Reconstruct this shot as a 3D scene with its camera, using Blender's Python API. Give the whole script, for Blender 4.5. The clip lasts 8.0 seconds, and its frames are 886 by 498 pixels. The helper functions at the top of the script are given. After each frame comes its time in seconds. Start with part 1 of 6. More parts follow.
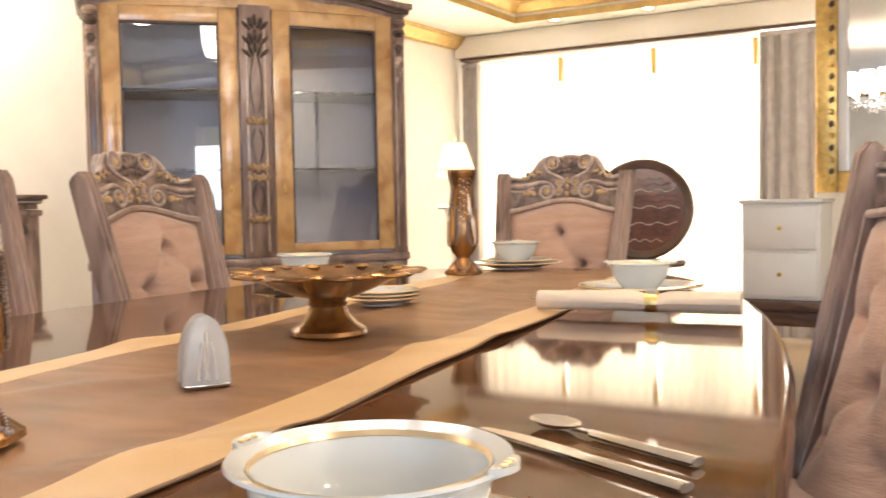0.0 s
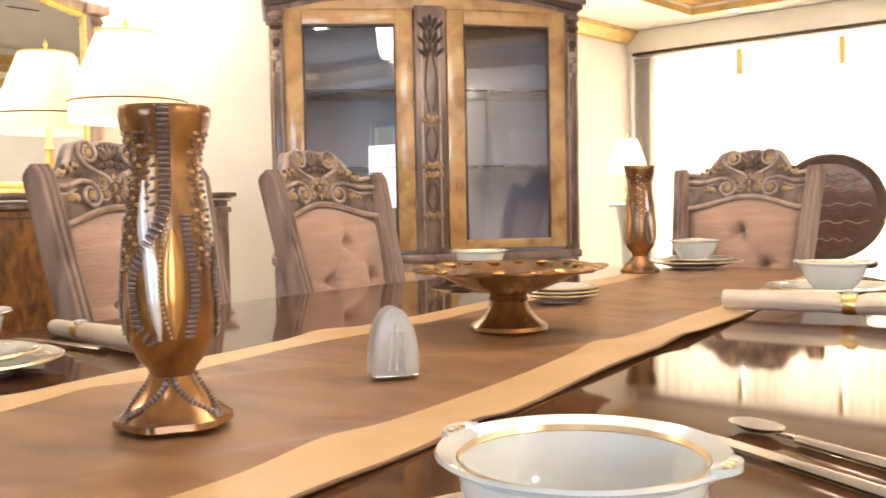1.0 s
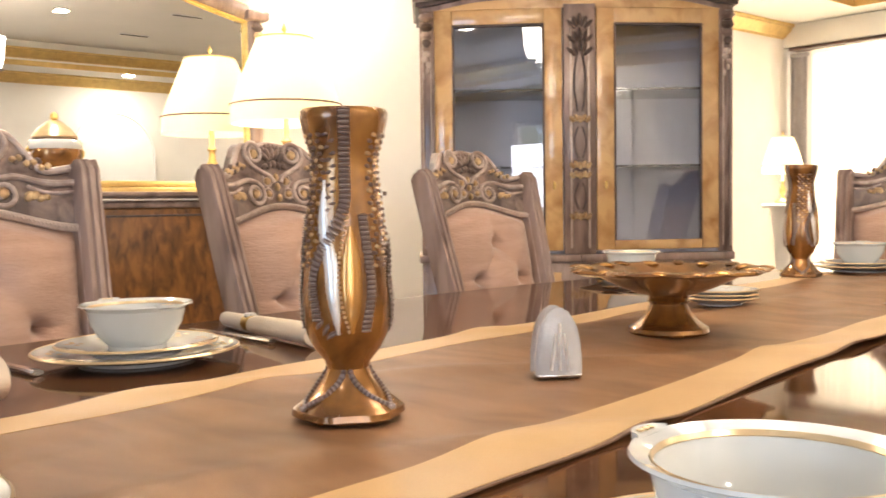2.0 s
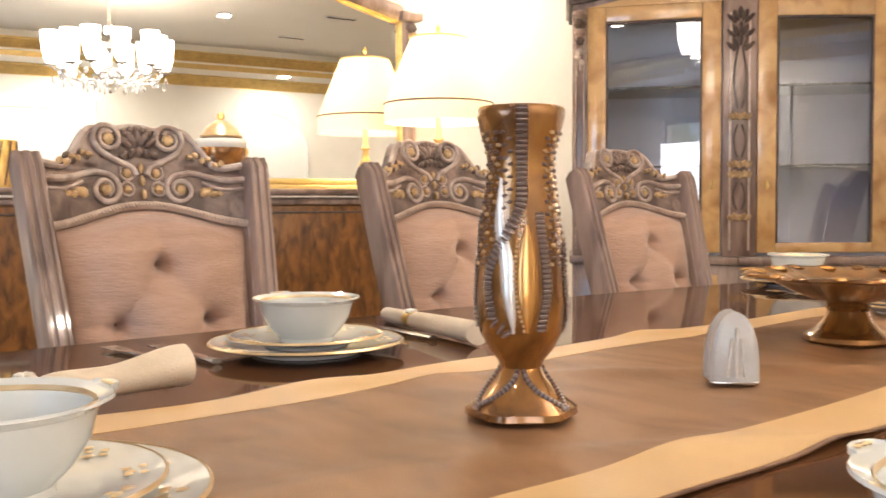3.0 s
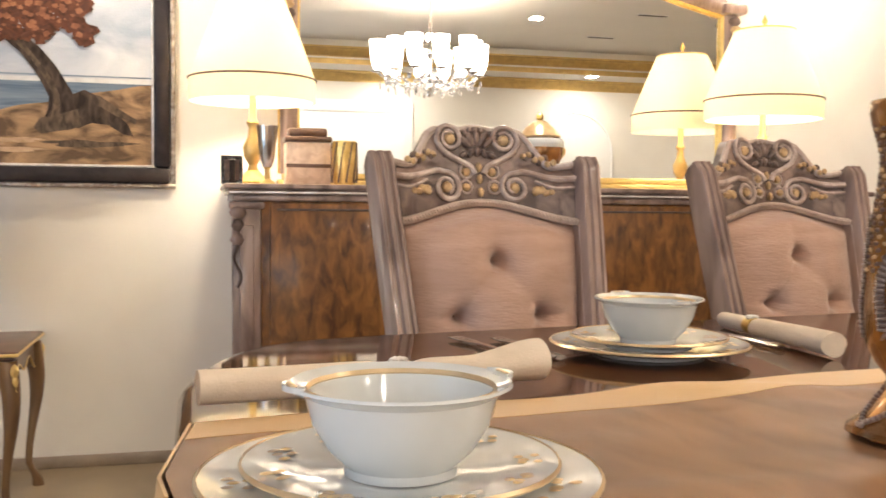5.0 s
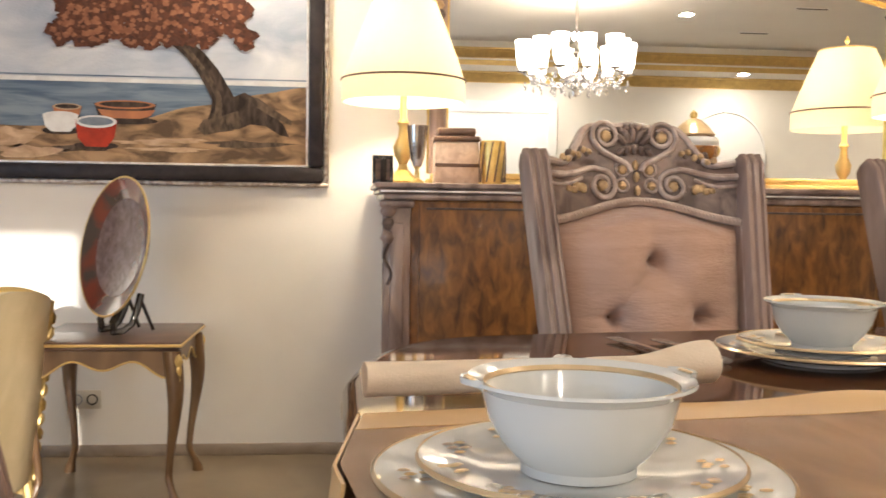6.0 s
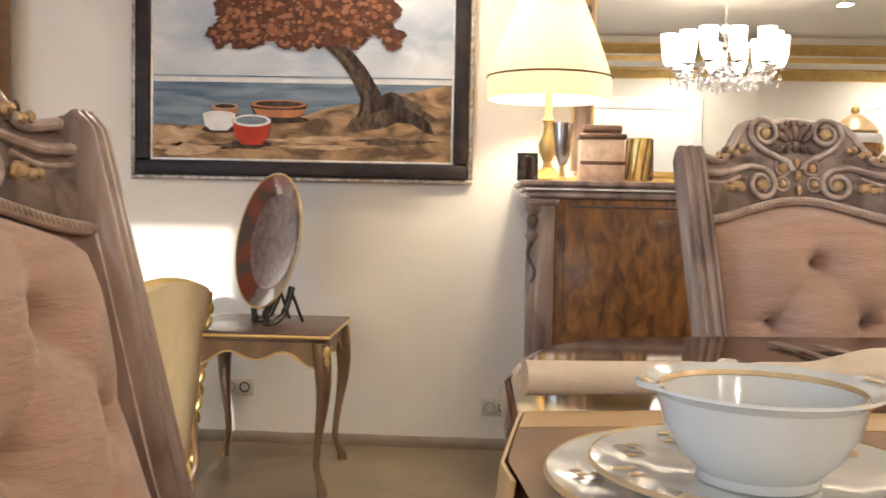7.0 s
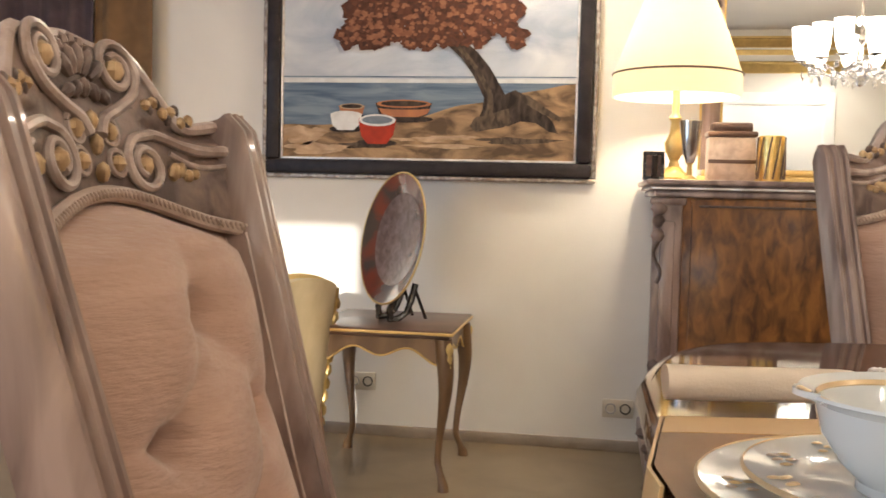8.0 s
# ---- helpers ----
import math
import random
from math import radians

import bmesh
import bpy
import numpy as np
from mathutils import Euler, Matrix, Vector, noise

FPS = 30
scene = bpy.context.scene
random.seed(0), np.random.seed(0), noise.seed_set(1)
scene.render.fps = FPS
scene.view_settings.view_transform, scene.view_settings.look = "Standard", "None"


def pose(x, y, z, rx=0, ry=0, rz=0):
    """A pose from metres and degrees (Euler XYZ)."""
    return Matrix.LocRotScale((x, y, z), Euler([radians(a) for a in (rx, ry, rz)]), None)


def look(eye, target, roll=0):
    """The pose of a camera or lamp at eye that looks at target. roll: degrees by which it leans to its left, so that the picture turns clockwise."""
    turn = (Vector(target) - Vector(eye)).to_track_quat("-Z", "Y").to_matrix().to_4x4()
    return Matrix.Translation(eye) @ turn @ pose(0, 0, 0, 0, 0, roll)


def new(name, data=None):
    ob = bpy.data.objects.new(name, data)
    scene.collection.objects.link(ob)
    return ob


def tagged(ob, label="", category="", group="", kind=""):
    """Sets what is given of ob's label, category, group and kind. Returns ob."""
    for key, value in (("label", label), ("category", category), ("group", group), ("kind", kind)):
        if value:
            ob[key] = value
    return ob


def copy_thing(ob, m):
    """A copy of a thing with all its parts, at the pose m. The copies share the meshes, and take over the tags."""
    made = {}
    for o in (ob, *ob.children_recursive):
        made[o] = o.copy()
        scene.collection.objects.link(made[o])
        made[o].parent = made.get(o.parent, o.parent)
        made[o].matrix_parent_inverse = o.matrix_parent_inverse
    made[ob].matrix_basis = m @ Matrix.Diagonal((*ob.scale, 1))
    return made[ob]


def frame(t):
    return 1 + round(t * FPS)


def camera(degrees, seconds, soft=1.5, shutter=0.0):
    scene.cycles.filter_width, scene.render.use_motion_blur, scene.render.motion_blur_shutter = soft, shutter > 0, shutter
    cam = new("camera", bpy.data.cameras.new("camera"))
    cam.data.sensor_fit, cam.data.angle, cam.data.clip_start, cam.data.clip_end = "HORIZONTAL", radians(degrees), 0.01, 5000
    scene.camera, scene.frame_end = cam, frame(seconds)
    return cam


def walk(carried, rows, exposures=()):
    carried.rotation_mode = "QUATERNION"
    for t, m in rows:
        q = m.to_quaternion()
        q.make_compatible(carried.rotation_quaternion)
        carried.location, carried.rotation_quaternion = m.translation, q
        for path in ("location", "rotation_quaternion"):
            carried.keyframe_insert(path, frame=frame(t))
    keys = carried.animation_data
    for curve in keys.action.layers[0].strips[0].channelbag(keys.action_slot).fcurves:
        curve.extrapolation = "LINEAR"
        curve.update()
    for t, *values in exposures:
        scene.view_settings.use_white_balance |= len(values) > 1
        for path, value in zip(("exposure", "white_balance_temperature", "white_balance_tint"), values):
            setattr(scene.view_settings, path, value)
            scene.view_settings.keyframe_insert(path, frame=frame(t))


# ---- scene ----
cam = camera(50.4, 8.0, soft=1.6, shutter=0.35)
PATH = [
    (0, (1.251, 0.626, 0.987), (0.231, 2.344, 0.888), -1.1),
    (0.5, (1.235, 0.624, 0.983), (0.052, 2.233, 0.885), -1.2),
    (1, (1.227, 0.616, 0.983), (-0.077, 2.129, 0.887), -1.1),
    (1.5, (1.222, 0.601, 0.984), (-0.189, 2.015, 0.89), -1.0),
    (3, (1.186, 0.567, 0.984), (-0.505, 1.631, 0.892), -0.3),
    (3.5, (1.178, 0.551, 0.985), (-0.587, 1.487, 0.891), -0.1),
    (4, (1.176, 0.53, 0.989), (-0.656, 1.326, 0.892), -0.0),
    (4.5, (1.167, 0.516, 0.987), (-0.724, 1.161, 0.891), 0.3),
    (6, (1.137, 0.48, 0.975), (-0.851, 0.685, 0.882), 0.8),
    (6.5, (1.146, 0.465, 0.978), (-0.85, 0.525, 0.878), 1.1),
    (7, (1.139, 0.453, 0.976), (-0.856, 0.371, 0.872), 1.2),
    (7.5, (1.145, 0.441, 0.979), (-0.84, 0.227, 0.868), 1.2),
    (8, (1.152, 0.429, 0.98), (-0.818, 0.104, 0.865), 1.4),
]
EXPOSURES = [(0.0, 0.70), (1.5, 0.74), (4.5, 0.56), (6.0, 0.32), (8.0, 0.25)]

walk(cam, [(t, look(eye, target, roll)) for t, eye, target, roll in PATH], EXPOSURES)

# ---- world and light ----
world = bpy.data.worlds.new("world")
scene.world = world
world.use_nodes = True
wn = world.node_tree
sky = wn.nodes.new("ShaderNodeTexSky")
sky.sky_type, sky.sun_disc = "NISHITA", False
sky.sun_elevation, sky.sun_rotation = radians(10), radians(83)
wn.links.new(sky.outputs[0], wn.nodes["Background"].inputs[0])
wn.nodes["Background"].inputs[1].default_value = 0.12


def lamp(name, kind, at, power, colour=(1, 0.9, 0.75), size=0.1, target=None, size_y=None):
    data = bpy.data.lights.new(name, kind)
    data.energy, data.color = power, colour
    if kind == "AREA":
        data.shape = "RECTANGLE" if size_y else "SQUARE"
        data.size = size
        if size_y:
            data.size_y = size_y
    elif kind == "SUN":
        data.angle = radians(0.6)
    else:
        data.shadow_soft_size = size
    ob = new(name, data)
    ob.matrix_world = look(at, target) if target else Matrix.Translation(at)
    return ob


lamp("sun", "SUN", (8, 0.5, 3), 5.0, (1, 0.95, 0.87), target=(2, -0.208, 1.94))
lamp("window_daylight", "AREA", (-0.6, 7.75, 1.2), 230, (1, 0.87, 0.71), 3.4, (-0.6, 0, 1.2), 1.9)
lamp("side_daylight", "AREA", (3.18, -0.75, 1.3), 17, (0.92, 0.92, 1.0), 1.7, (0, -0.4, 1.3), 0.7)
lamp("entrance_daylight", "AREA", (1.1, -2.93, 1.25), 42, (0.50, 0.70, 1.0), 1.5, (-0.5, 2.2, 1.0), 1.6)


# ---- materials ----
def mat(name, colour, rough=0.5, metal=0.0, second=None, scale=8.0, bump=0.0, bump_scale=60.0, coat=0.0, sheen=0.0,
        stretch=(1, 1, 1), detail=5.0, lo=0.35, hi=0.65, spec=0.5, rough_var=0.0):
    m = bpy.data.materials.new(name)
    m.use_nodes = True
    t = m.node_tree
    b = t.nodes["Principled BSDF"]
    b.inputs["Base Color"].default_value = (*colour, 1)
    b.inputs["Roughness"].default_value = rough
    b.inputs["Metallic"].default_value = metal
    b.inputs["Coat Weight"].default_value = coat
    b.inputs["Coat Roughness"].default_value = 0.06
    b.inputs["Sheen Weight"].default_value = sheen
    b.inputs["Specular IOR Level"].default_value = spec
    co = t.nodes.new("ShaderNodeTexCoord")
    mp = t.nodes.new("ShaderNodeMapping")
    mp.inputs["Scale"].default_value = stretch
    t.links.new(co.outputs["Object"], mp.inputs[0])
    if second:
        n = t.nodes.new("ShaderNodeTexNoise")
        n.inputs["Scale"].default_value, n.inputs["Detail"].default_value = scale, detail
        n.inputs["Distortion"].default_value = 0.6
        r = t.nodes.new("ShaderNodeValToRGB")
        r.color_ramp.elements[0].position, r.color_ramp.elements[1].position = lo, hi
        r.color_ramp.elements[0].color, r.color_ramp.elements[1].color = (*colour, 1), (*second, 1)
        t.links.new(mp.outputs[0], n.inputs["Vector"])
        t.links.new(n.outputs[0], r.inputs[0])
        t.links.new(r.outputs[0], b.inputs["Base Color"])
        if rough_var:
            mr = t.nodes.new("ShaderNodeMapRange")
            mr.inputs["To Min"].default_value, mr.inputs["To Max"].default_value = rough - rough_var, rough + rough_var
            t.links.new(n.outputs[0], mr.inputs[0])
            t.links.new(mr.outputs[0], b.inputs["Roughness"])
    if bump:
        n2 = t.nodes.new("ShaderNodeTexNoise")
        n2.inputs["Scale"].default_value, n2.inputs["Detail"].default_value = bump_scale, 6
        bp = t.nodes.new("ShaderNodeBump")
        bp.inputs["Strength"].default_value, bp.inputs["Distance"].default_value = bump, 0.01
        t.links.new(mp.outputs[0], n2.inputs["Vector"])
        t.links.new(n2.outputs[0], bp.inputs["Height"])
        t.links.new(bp.outputs[0], b.inputs["Normal"])
    return m


def glow(name, colour, strength):
    m = bpy.data.materials.new(name)
    m.use_nodes = True
    b = m.node_tree.nodes["Principled BSDF"]
    b.inputs["Base Color"].default_value = (*colour, 1)
    b.inputs["Emission Color"].default_value = (*colour, 1)
    b.inputs["Emission Strength"].default_value = strength
    return m


def glass_mat(name, tint=(1, 1, 1), rough=0.0, through_light=0.9):
    m = bpy.data.materials.new(name)
    m.use_nodes = True
    t = m.node_tree
    t.nodes.remove(t.nodes["Principled BSDF"])
    out = t.nodes["Material Output"]
    tr, gl, mx = t.nodes.new("ShaderNodeBsdfTransparent"), t.nodes.new("ShaderNodeBsdfGlossy"), t.nodes.new("ShaderNodeMixShader")
    fr = t.nodes.new("ShaderNodeFresnel")
    fr.inputs[0].default_value = 1.5
    ad = t.nodes.new("ShaderNodeMath")
    ad.operation, ad.inputs[1].default_value = "ADD", 1 - through_light - 0.04
    tr.inputs[0].default_value = (*tint, 1)
    gl.inputs["Roughness"].default_value = rough
    t.links.new(fr.outputs[0], ad.inputs[0])
    t.links.new(ad.outputs[0], mx.inputs[0])
    t.links.new(tr.outputs[0], mx.inputs[1])
    t.links.new(gl.outputs[0], mx.inputs[2])
    t.links.new(mx.outputs[0], out.inputs[0])
    return m


def cloth_through(name, colour, amount):
    m = bpy.data.materials.new(name)
    m.use_nodes = True
    t = m.node_tree
    b, out = t.nodes["Principled BSDF"], t.nodes["Material Output"]
    b.inputs["Base Color"].default_value, b.inputs["Roughness"].default_value = (*colour, 1), 0.9
    tl, mx = t.nodes.new("ShaderNodeBsdfTranslucent"), t.nodes.new("ShaderNodeMixShader")
    tl.inputs[0].default_value = (*colour, 1)
    mx.inputs[0].default_value = amount
    t.links.new(b.outputs[0], mx.inputs[1])
    t.links.new(tl.outputs[0], mx.inputs[2])
    t.links.new(mx.outputs[0], out.inputs[0])
    return m


M_WALL = mat("wall_paint", (0.74, 0.70, 0.65), 0.75, second=(0.78, 0.745, 0.69), scale=3, bump=0.06, bump_scale=140)
M_CEIL = mat("ceiling_paint", (0.80, 0.77, 0.71), 0.8, second=(0.83, 0.80, 0.74), scale=2, bump=0.03, bump_scale=120)
M_FLOOR = mat("floor_stone", (0.20, 0.145, 0.088), 0.33, second=(0.26, 0.195, 0.125), scale=5, coat=0.05, rough_var=0.06)
M_BASE = mat("skirting_stone", (0.26, 0.20, 0.15), 0.35, second=(0.32, 0.25, 0.19), scale=12)
M_GOLD = mat("gilt", (0.80, 0.58, 0.22), 0.33, 1.0, second=(0.62, 0.42, 0.14), scale=25, bump=0.15, bump_scale=90, rough_var=0.08)
M_GOLDPAINT = mat("gold_paint", (0.72, 0.52, 0.20), 0.4, 0.55, second=(0.60, 0.42, 0.17), scale=14, bump=0.05)
M_COPPERGOLD = mat("copper_gold_glaze", (0.41, 0.185, 0.042), 0.25, 0.6, second=(0.15, 0.058, 0.015), scale=18, coat=0.6, bump=0.08, bump_scale=70)
M_AMBER = mat("amber_gold_glaze", (0.62, 0.32, 0.08), 0.22, 0.6, second=(0.48, 0.22, 0.05), scale=20, coat=0.5)
M_SILVERLEAF = mat("silver_leaf", (0.80, 0.78, 0.76), 0.3, 0.45, second=(0.58, 0.53, 0.48), scale=30)
M_BEAD_DARK = mat("dark_bead", (0.10, 0.06, 0.05), 0.3, 0.3, second=(0.16, 0.10, 0.08), scale=60)
M_BEAD_SILVER = mat("silver_bead", (0.36, 0.30, 0.28), 0.35, 0.6, second=(0.22, 0.17, 0.16), scale=60)
M_TAUPE = mat("taupe_lacquer", (0.36, 0.25, 0.205), 0.32, second=(0.145, 0.088, 0.067), scale=16, stretch=(1, 1, 0.25), bump=0.06, bump_scale=90, coat=0.3, rough_var=0.08)
# crest taupe, darkened so that its colour carries the shade between the carvings
M_CREST = mat("rubbed_shaded_taupe", (0.26, 0.175, 0.14), 0.4, second=(0.075, 0.045, 0.035), scale=24, bump=0.12, bump_scale=80)
M_RIBBON = mat("taupe_ribbon", (0.52, 0.41, 0.355), 0.32, second=(0.28, 0.20, 0.165), scale=30, bump=0.08, bump_scale=90, coat=0.15)
M_TAUPE_DARK = mat("dark_taupe", (0.07, 0.042, 0.032), 0.5, second=(0.12, 0.075, 0.055), scale=40, bump=0.15)
M_TAUPE_LIGHT = mat("champagne_lacquer", (0.60, 0.48, 0.40), 0.35, 0.15, second=(0.42, 0.32, 0.26), scale=25, coat=0.1)
M_CARVEGOLD = mat("rubbed_gold", (0.60, 0.42, 0.23), 0.36, 0.4, second=(0.36, 0.22, 0.11), scale=45)
M_VELVET = mat("rose_beige_velvet", (0.41, 0.25, 0.18), 0.8, second=(0.49, 0.31, 0.23), scale=7, bump=0.30, bump_scale=55, sheen=0.3, stretch=(1, 1, 4.5))
M_BUTTON = mat("button_velvet", (0.22, 0.12, 0.09), 0.8, second=(0.28, 0.16, 0.12), scale=60, sheen=0.3)
M_TABLE = mat("polished_walnut", (0.05, 0.02, 0.009), 0.05, second=(0.13, 0.056, 0.025), scale=4, stretch=(5, 0.7, 1), spec=0.2, lo=0.3, hi=0.7)
M_BURL = mat("honey_burl", (0.66, 0.41, 0.18), 0.2, second=(0.36, 0.17, 0.055), scale=8, detail=9, coat=0.6, lo=0.42, hi=0.72)
M_WALNUTBURL = mat("walnut_burl", (0.30, 0.122, 0.030), 0.4, second=(0.09, 0.032, 0.011), scale=17, detail=10, coat=0.1, spec=0.35, lo=0.34, hi=0.68, stretch=(1, 1.9, 0.8))
M_CABINSIDE = mat("grey_cabinet_lining", (0.72, 0.70, 0.76), 0.5, second=(0.78, 0.76, 0.82), scale=5, stretch=(4, 1, 0.6))
M_RUNNER = mat("brown_satin", (0.29, 0.15, 0.072), 0.42, second=(0.185, 0.09, 0.04), scale=6, bump=0.12, bump_scale=260, spec=0.28, stretch=(1, 3, 1))
M_RUNNERGOLD = mat("gold_satin", (0.60, 0.38, 0.17), 0.42, second=(0.54, 0.33, 0.14), scale=8, bump=0.08, bump_scale=300, sheen=0.05)
M_PIPING = mat("dark_braid", (0.16, 0.085, 0.05), 0.6, second=(0.22, 0.12, 0.07), scale=80)
M_PORCELAIN = mat("porcelain", (0.64, 0.645, 0.625), 0.09, second=(0.61, 0.615, 0.595), scale=5, coat=0.6)
M_GOLDLINE = mat("gold_rim_line", (0.80, 0.62, 0.38), 0.28, 0.7, second=(0.70, 0.52, 0.30), scale=30)
M_FLORAL = mat("printed_flowers", (0.42, 0.34, 0.30), 0.2, second=(0.60, 0.42, 0.20), scale=120)
M_NAPKIN = mat("cream_linen", (0.72, 0.60, 0.47), 0.85, second=(0.66, 0.54, 0.41), scale=20, bump=0.15, bump_scale=350)
M_STEEL = mat("polished_steel", (0.70, 0.68, 0.66), 0.16, 1.0, second=(0.62, 0.60, 0.58), scale=20)
M_BLACK = mat("black_lacquer", (0.018, 0.014, 0.013), 0.25, second=(0.03, 0.024, 0.02), scale=20, coat=0.3)
M_BLACKFRAME = mat("black_wood_frame", (0.016, 0.011, 0.012), 0.45, second=(0.03, 0.022, 0.022), scale=18, spec=0.25)
M_SILVERFRAME = mat("antique_silver_leaf", (0.50, 0.45, 0.40), 0.4, 0.6, second=(0.22, 0.17, 0.14), scale=45, bump=0.3, bump_scale=120)
M_WHITE = mat("white_lacquer", (0.80, 0.79, 0.78), 0.3, second=(0.77, 0.76, 0.75), scale=4)
M_CREAMLEATHER = mat("cream_leather", (0.56, 0.45, 0.28), 0.45, second=(0.48, 0.38, 0.22), scale=9, bump=0.12, bump_scale=160)
M_DARKWOOD = mat("dark_wood", (0.06, 0.028, 0.018), 0.4, second=(0.13, 0.065, 0.04), scale=6, stretch=(1, 1, 6), coat=0.3)
M_REDWOOD = mat("carved_mahogany", (0.16, 0.04, 0.022), 0.35, second=(0.08, 0.02, 0.012), scale=22, bump=0.5, bump_scale=45, coat=0.3)
M_SIDEWOOD = mat("painted_walnut", (0.21, 0.12, 0.058), 0.36, second=(0.12, 0.062, 0.03), scale=10, stretch=(1, 1, 0.4), coat=0.3)
M_REDGLAZE = mat("red_amber_glaze", (0.20, 0.035, 0.018), 0.16, second=(0.07, 0.04, 0.03), scale=7, coat=0.8, lo=0.42, hi=0.56)
M_GREYGLAZE = mat("mottled_grey_glaze", (0.24, 0.16, 0.145), 0.25, second=(0.12, 0.075, 0.07), scale=30, coat=0.7)
M_DRAPE = mat("grey_drape", (0.40, 0.37, 0.36), 0.85, second=(0.34, 0.31, 0.30), scale=12, sheen=0.2)
M_BROWNDRAPE = mat("brown_drape", (0.22, 0.12, 0.05), 0.85, second=(0.16, 0.085, 0.035), scale=10, sheen=0.1)
M_PLUM = mat("plum_drape", (0.07, 0.045, 0.05), 0.85, second=(0.10, 0.065, 0.07), scale=10)
M_PLASTIC = mat("socket_plastic", (0.62, 0.56, 0.46), 0.4, second=(0.58, 0.52, 0.43), scale=20)
M_SHEER = cloth_through("sheer_voile", (0.92, 0.89, 0.83), 0.65)
M_GLASS = glass_mat("cabinet_glass", (0.93, 0.94, 0.97), 0.0, 0.88)
M_PANE = glass_mat("window_glass", (1, 1, 1), 0.0, 0.94)
M_SHELFGLASS = glass_mat("shelf_glass", (0.35, 0.40, 0.40), 0.05, 0.8)
M_CRYSTAL = mat("crystal", (0.93, 0.93, 0.95), 0.04, spec=0.9)
M_CRYSTAL.node_tree.nodes["Principled BSDF"].inputs["Transmission Weight"].default_value = 0.85
M_FROST = mat("frosted_glass", (0.80, 0.78, 0.76), 0.18, second=(0.74, 0.71, 0.69), scale=30)
M_FROST.node_tree.nodes["Principled BSDF"].inputs["Transmission Weight"].default_value = 0.55
M_ICEGLASS = mat("ice_glass", (0.92, 0.92, 0.93), 0.12, second=(0.86, 0.86, 0.87), scale=30, bump=0.2, bump_scale=60)
M_ICEGLASS.node_tree.nodes["Principled BSDF"].inputs["Transmission Weight"].default_value = 0.7
M_MIRROR = mat("mirror_silver", (0.92, 0.93, 0.92), 0.0, 1.0)
M_SHADE = cloth_through("lamp_shade_silk", (0.95, 0.90, 0.76), 0.6)
M_BULB = glow("bulb", (1.0, 0.86, 0.62), 30)
M_CANDLE = glow("frosted_lit_cup", (1.0, 0.90, 0.78), 7)
M_DOWN = glow("downlight_lens", (1.0, 0.93, 0.80), 25)


# ---- mesh tools: geometry is (vertices, faces) ----
def join(*geos):
    V, F = [], []
    for v, f in geos:
        o = len(V)
        V += [tuple(p) for p in v]
        F += [tuple(i + o for i in q) for q in f]
    return V, F


def moved(geo, m):
    return [tuple(m @ Vector(p)) for p in geo[0]], geo[1]


def at(geo, x, y, z):
    return [(p[0] + x, p[1] + y, p[2] + z) for p in geo[0]], geo[1]


def box(x0, x1, y0, y1, z0, z1, bevel=0.004):
    bm = bmesh.new()
    bmesh.ops.create_cube(bm, size=1)
    for v in bm.verts:
        v.co = Vector(((x0 + x1) / 2 + v.co.x * (x1 - x0), (y0 + y1) / 2 + v.co.y * (y1 - y0), (z0 + z1) / 2 + v.co.z * (z1 - z0)))
    if bevel:
        bmesh.ops.bevel(bm, geom=bm.edges[:], offset=min(bevel, 0.45 * min(x1 - x0, y1 - y0, z1 - z0)), segments=2, affect="EDGES", profile=0.5)
    bm.verts.index_update()
    out = [tuple(v.co) for v in bm.verts], [tuple(v.index for v in f.verts) for f in bm.faces]
    bm.free()
    return out


def lathe(profile, seg=40, wave=None, ring=False):
    """Turns (radius, height) pairs about z. wave(angle, i) scales the radius; a ring closes its section."""
    V, F = [], []
    n = len(profile)
    for k in range(seg):
        a = 2 * math.pi * k / seg
        for i, (r, z) in enumerate(profile):
            w = wave(a, i) if wave else 1
            V.append((r * w * math.cos(a), r * w * math.sin(a), z))
    for k in range(seg):
        q = (k + 1) % seg
        for i in range(n if ring else n - 1):
            j = (i + 1) % n
            F.append((k * n + i, q * n + i, q * n + j, k * n + j))
    if ring:
        return V, F
    if profile[0][0] > 1e-4:
        F.append(tuple(k * n for k in range(seg))[::-1])
    if profile[-1][0] > 1e-4:
        F.append(tuple(k * n + n - 1 for k in range(seg)))
    return V, F


def tube(points, radius, seg=8, flat=1.0, taper=None):
    """A tube along points; flat squashes it along y."""
    V, F = [], []
    pts = [Vector(p) for p in points]
    n = len(pts)
    for i, p in enumerate(pts):
        d = (pts[min(i + 1, n - 1)] - pts[max(i - 1, 0)]).normalized()
        side = d.cross(Vector((0, 1, 0)))
        side = side.normalized() if side.length > 1e-3 else Vector((1, 0, 0))
        up = side.cross(d).normalized()
        r = radius * (taper(i / (n - 1)) if taper else 1)
        for k in range(seg):
            a = 2 * math.pi * k / seg
            V.append(tuple(p + side * r * math.cos(a) + up * r * flat * math.sin(a)))
    for i in range(n - 1):
        for k in range(seg):
            q = (k + 1) % seg
            F.append((i * seg + k, i * seg + q, (i + 1) * seg + q, (i + 1) * seg + k))
    F.append(tuple(range(seg))[::-1])
    F.append(tuple((n - 1) * seg + k for k in range(seg)))
    return V, F


